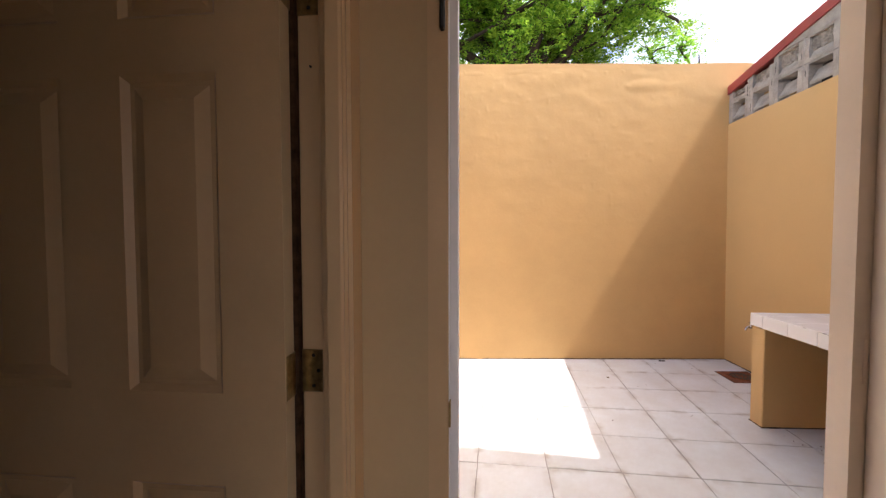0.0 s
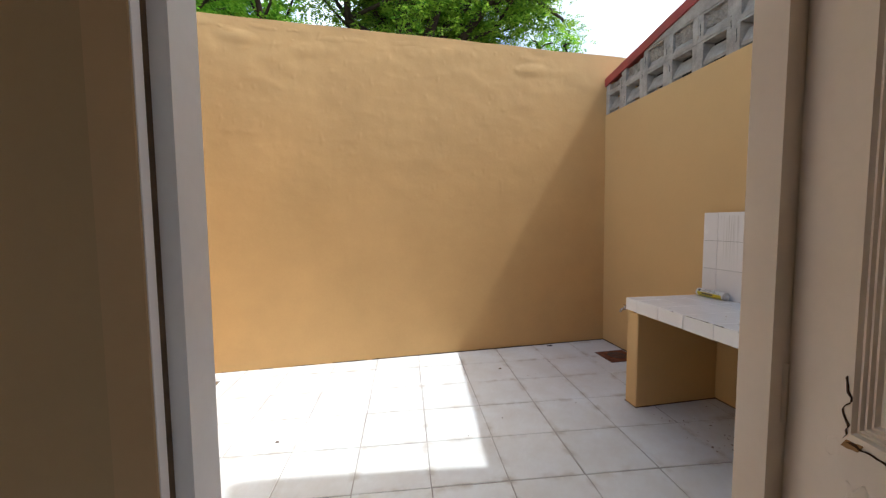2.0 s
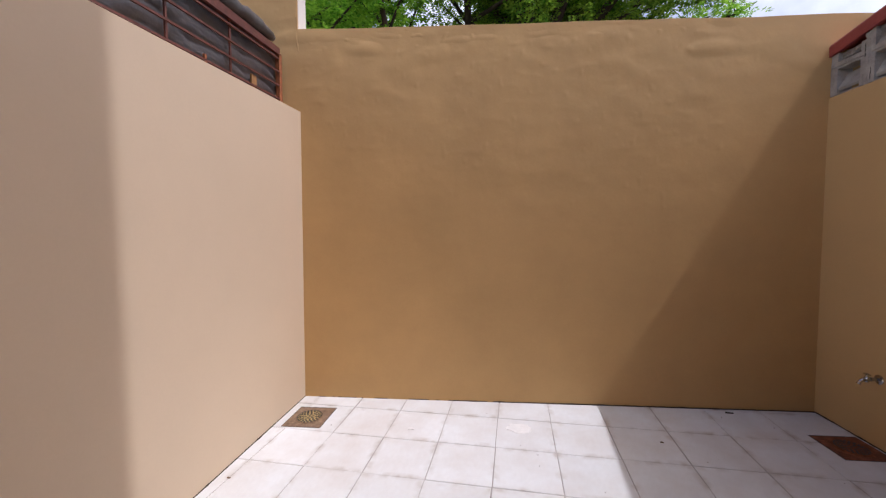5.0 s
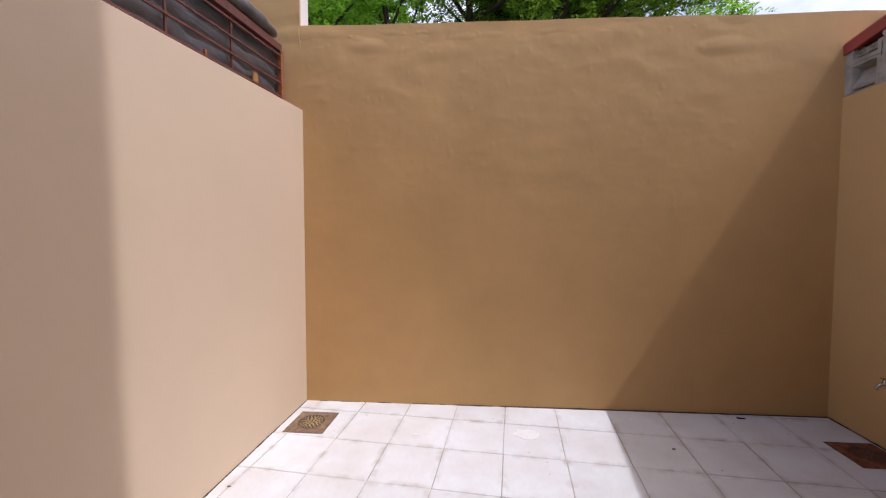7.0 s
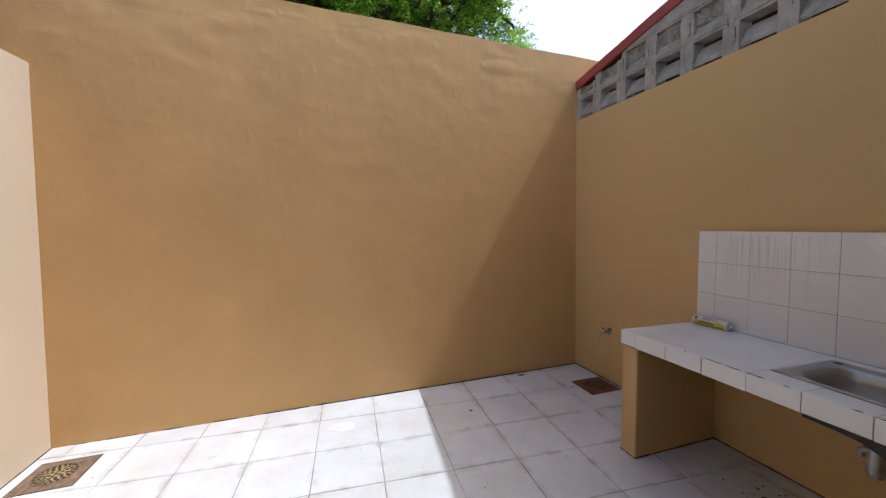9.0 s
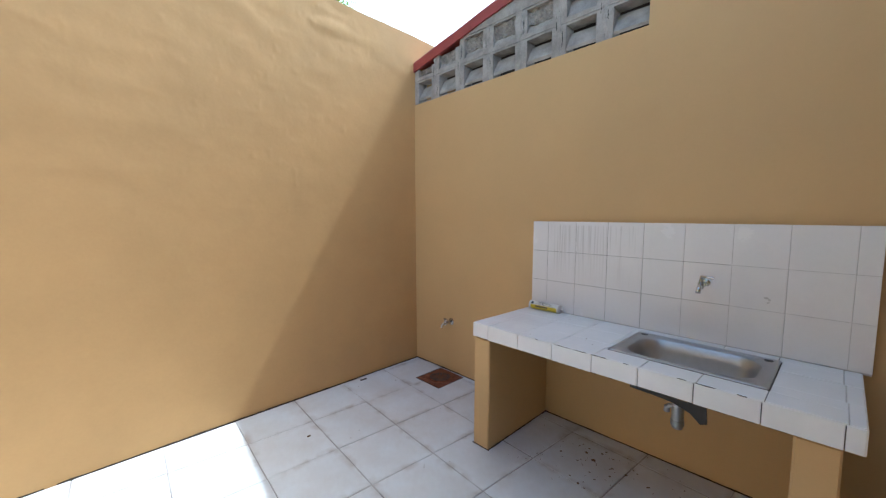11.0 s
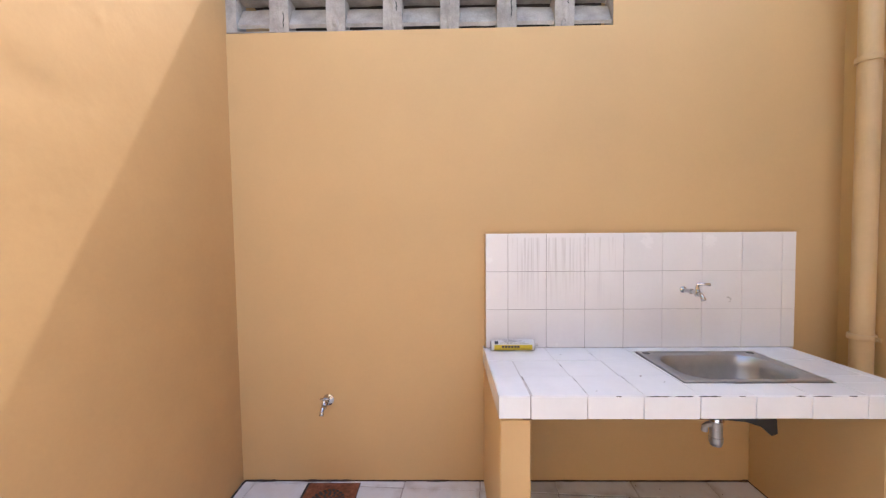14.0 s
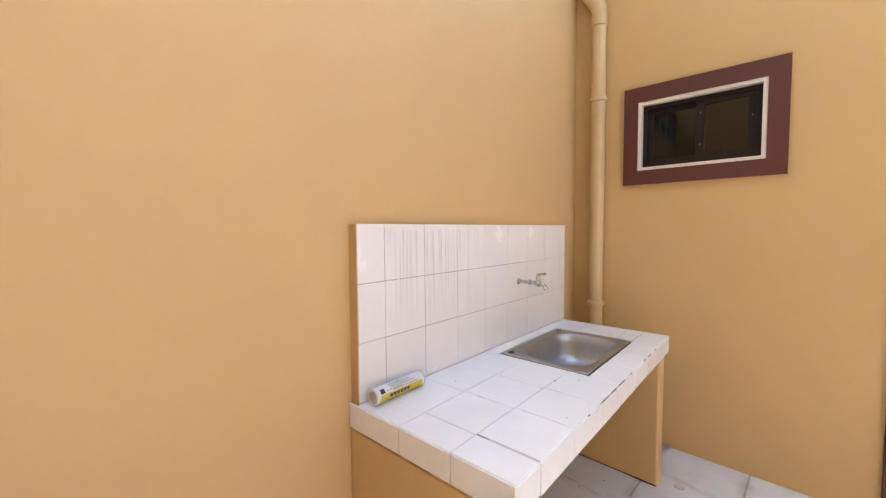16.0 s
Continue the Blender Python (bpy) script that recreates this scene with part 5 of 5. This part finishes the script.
# ---- dirty open joints where the floor meets the walls ----
def edge_joint(a, b_, normal, seed):
    """A dark ragged line of dirt along the foot of a wall."""
    rg = random.Random(seed)
    bm = bmesh.new()
    n = 140
    rows = []
    for k in range(n + 1):
        x, y = a[0] + (b_[0] - a[0]) * k / n, a[1] + (b_[1] - a[1]) * k / n
        w = 0.0012 + 0.013 * max(0, noise.noise(Vector((x * 6, y * 6, seed)))) + 0.006 * max(0, noise.noise(Vector((x * 31, y * 31, seed)))) + rg.uniform(0, 0.002)
        z = ground_z(x) + 0.0035
        rows.append([bm.verts.new((x, y, z + 0.0015 + 0.5 * w * rg.random())), bm.verts.new((x + normal[0] * w, y + normal[1] * w, z)), bm.verts.new((x + normal[0] * w, y + normal[1] * w, z - 0.012)), bm.verts.new((x, y, z - 0.012))])
    for p, q in zip(rows, rows[1:]):
        for j in range(4):
            bm.faces.new((p[j], p[(j + 1) % 4], q[(j + 1) % 4], q[j]))
    bm.faces.new(rows[0])
    bm.faces.new(rows[-1][::-1])
    return structure("trim_joint", bm, EDGE_DIRT, "brown dirty joint along the foot of the wall", "joint")


edge_joint((XL, YB - 0.018), (XR, YB - 0.018), (0, -1.3), 1)
edge_joint((XR - 0.001, YH), (XR - 0.001, YB - 0.02), (-0.8, 0), 2)
edge_joint((XL + 0.001, YH), (XL + 0.001, YB - 0.02), (0.8, 0), 3)
edge_joint((XC0 + 0.012, 3.208), (XR, 3.208), (0, -0.6), 4)
edge_joint((XC0 + 0.012, 3.20), (XC0 + 0.012, 3.33), (-0.5, 0), 5)
edge_joint((XC0 + 0.012, 1.905), (XR, 1.905), (0, 0.6), 6)

# ---- floor tiles of the yard ----
TILE_SIZE = 0.405
ALONG = Vector((math.cos(radians(4.5)), -math.sin(radians(4.5))))      # the rows of tiles
ACROSS = Vector((math.sin(radians(3.2)), math.cos(radians(3.2))))      # the columns, not quite square to them


def clipped_tile(poly):
    """A tile cut to the convex outline poly."""
    bm = bmesh.new()
    top = [bm.verts.new((p.x, p.y, 0)) for p in poly]
    low = [bm.verts.new((p.x, p.y, -0.012)) for p in poly]
    bm.faces.new(top)
    bm.faces.new(low[::-1])
    for k in range(len(poly)):
        bm.faces.new((top[k], top[(k + 1) % len(poly)], low[(k + 1) % len(poly)], low[k]))
    if len(poly) == 4:
        bmesh.ops.bevel(bm, geom=[e for e in bm.edges if e.verts[0].co.z == 0 and e.verts[1].co.z == 0], offset=0.002, segments=1, affect="EDGES", profile=0.5)
    return finish(bm, "tile", FLOOR_TILE)


def clip(poly, axis, limit, sign):
    out = []
    for k in range(len(poly)):
        a, b_ = poly[k], poly[(k + 1) % len(poly)]
        da, db = sign * (limit - a[axis]), sign * (limit - b_[axis])
        if da >= 0:
            out.append(a)
        if da * db < 0:
            out.append(a.lerp(b_, da / (da - db)))
    return out


rng = random.Random(31)
origin = Vector((0.764, 3.948))
LIMITS = ((0, XL + 0.003, -1), (0, XR - 0.003, 1), (1, YB - 0.026, 1), (1, YH + 0.004, -1))
whole_mesh = None
for i in range(-6, 9):
    for j in range(-8, 4):
        c = origin + (ALONG * (i + 0.5) + ACROSS * (j + 0.5)) * TILE_SIZE
        c = c + Vector((rng.uniform(-0.0025, 0.0025), rng.uniform(-0.0025, 0.0025)))
        h = TILE_SIZE / 2 - 0.0028
        corners = [c + ALONG * sx * h + ACROSS * sy * h for sx, sy in ((-1, -1), (1, -1), (1, 1), (-1, 1))]
        poly = corners
        for axis, limit, sign in LIMITS:
            poly = clip(poly, axis, limit, sign) if poly else poly
        if len(poly) < 3:
            continue
        if min(max(p[k] for p in poly) - min(p[k] for p in poly) for k in (0, 1)) < 0.02:
            continue
        whole = len(poly) == 4 and all((p - q).length < 1e-6 for p, q in zip(poly, corners))
        if whole and whole_mesh is None:
            whole_mesh = clipped_tile([p - c for p in poly])
        ob = new("tile", whole_mesh if whole else clipped_tile([p - c for p in poly]))
        ob.parent = floor
        tilt = Matrix.Rotation(-SLOPE + rng.uniform(-0.002, 0.002), 4, "Y") @ Matrix.Rotation(rng.uniform(-0.002, 0.002), 4, "X")
        ob.matrix_basis = Matrix.Translation((c.x, c.y, ground_z(c.x) + rng.uniform(-0.0006, 0.0006))) @ tilt

# ---- distant clouds ----
def cloud_bank():
    """A far sheet of bright broken cloud low over the horizon."""
    m = bpy.data.materials.new("bright_cloud")
    m.use_nodes = True
    n, l = m.node_tree.nodes, m.node_tree.links
    n.remove(n["Principled BSDF"])
    tc = n.new("ShaderNodeTexCoord")
    tx = n.new("ShaderNodeTexNoise")
    tx.inputs["Scale"].default_value = 0.012
    tx.inputs["Detail"].default_value = 7
    l.new(tc.outputs["Object"], tx.inputs["Vector"])
    mr = n.new("ShaderNodeMapRange")
    mr.inputs["From Min"].default_value, mr.inputs["From Max"].default_value = 0.36, 0.56
    l.new(tx.outputs["Fac"], mr.inputs["Value"])
    em = n.new("ShaderNodeEmission")
    em.inputs["Color"].default_value = (0.97, 0.985, 1, 1)
    em.inputs["Strength"].default_value = 1.15
    tr = n.new("ShaderNodeBsdfTransparent")
    mx = n.new("ShaderNodeMixShader")
    l.new(mr.outputs["Result"], mx.inputs[0])
    l.new(tr.outputs[0], mx.inputs[1])
    l.new(em.outputs[0], mx.inputs[2])
    l.new(mx.outputs[0], n["Material Output"].inputs["Surface"])
    bm = bmesh.new()
    rows = []
    for k in range(25):
        a = radians(360 * k / 24)
        rows.append([bm.verts.new((260 * math.cos(a), 260 * math.sin(a), z)) for z in (0, 60, 120, 200)])
    for p, q in zip(rows, rows[1:]):
        for j in range(3):
            bm.faces.new((p[j], q[j], q[j + 1], p[j + 1]))
    structure("backdrop_clouds", bm, m, "bright white broken cloud in a pale sky", "clouds")


cloud_bank()
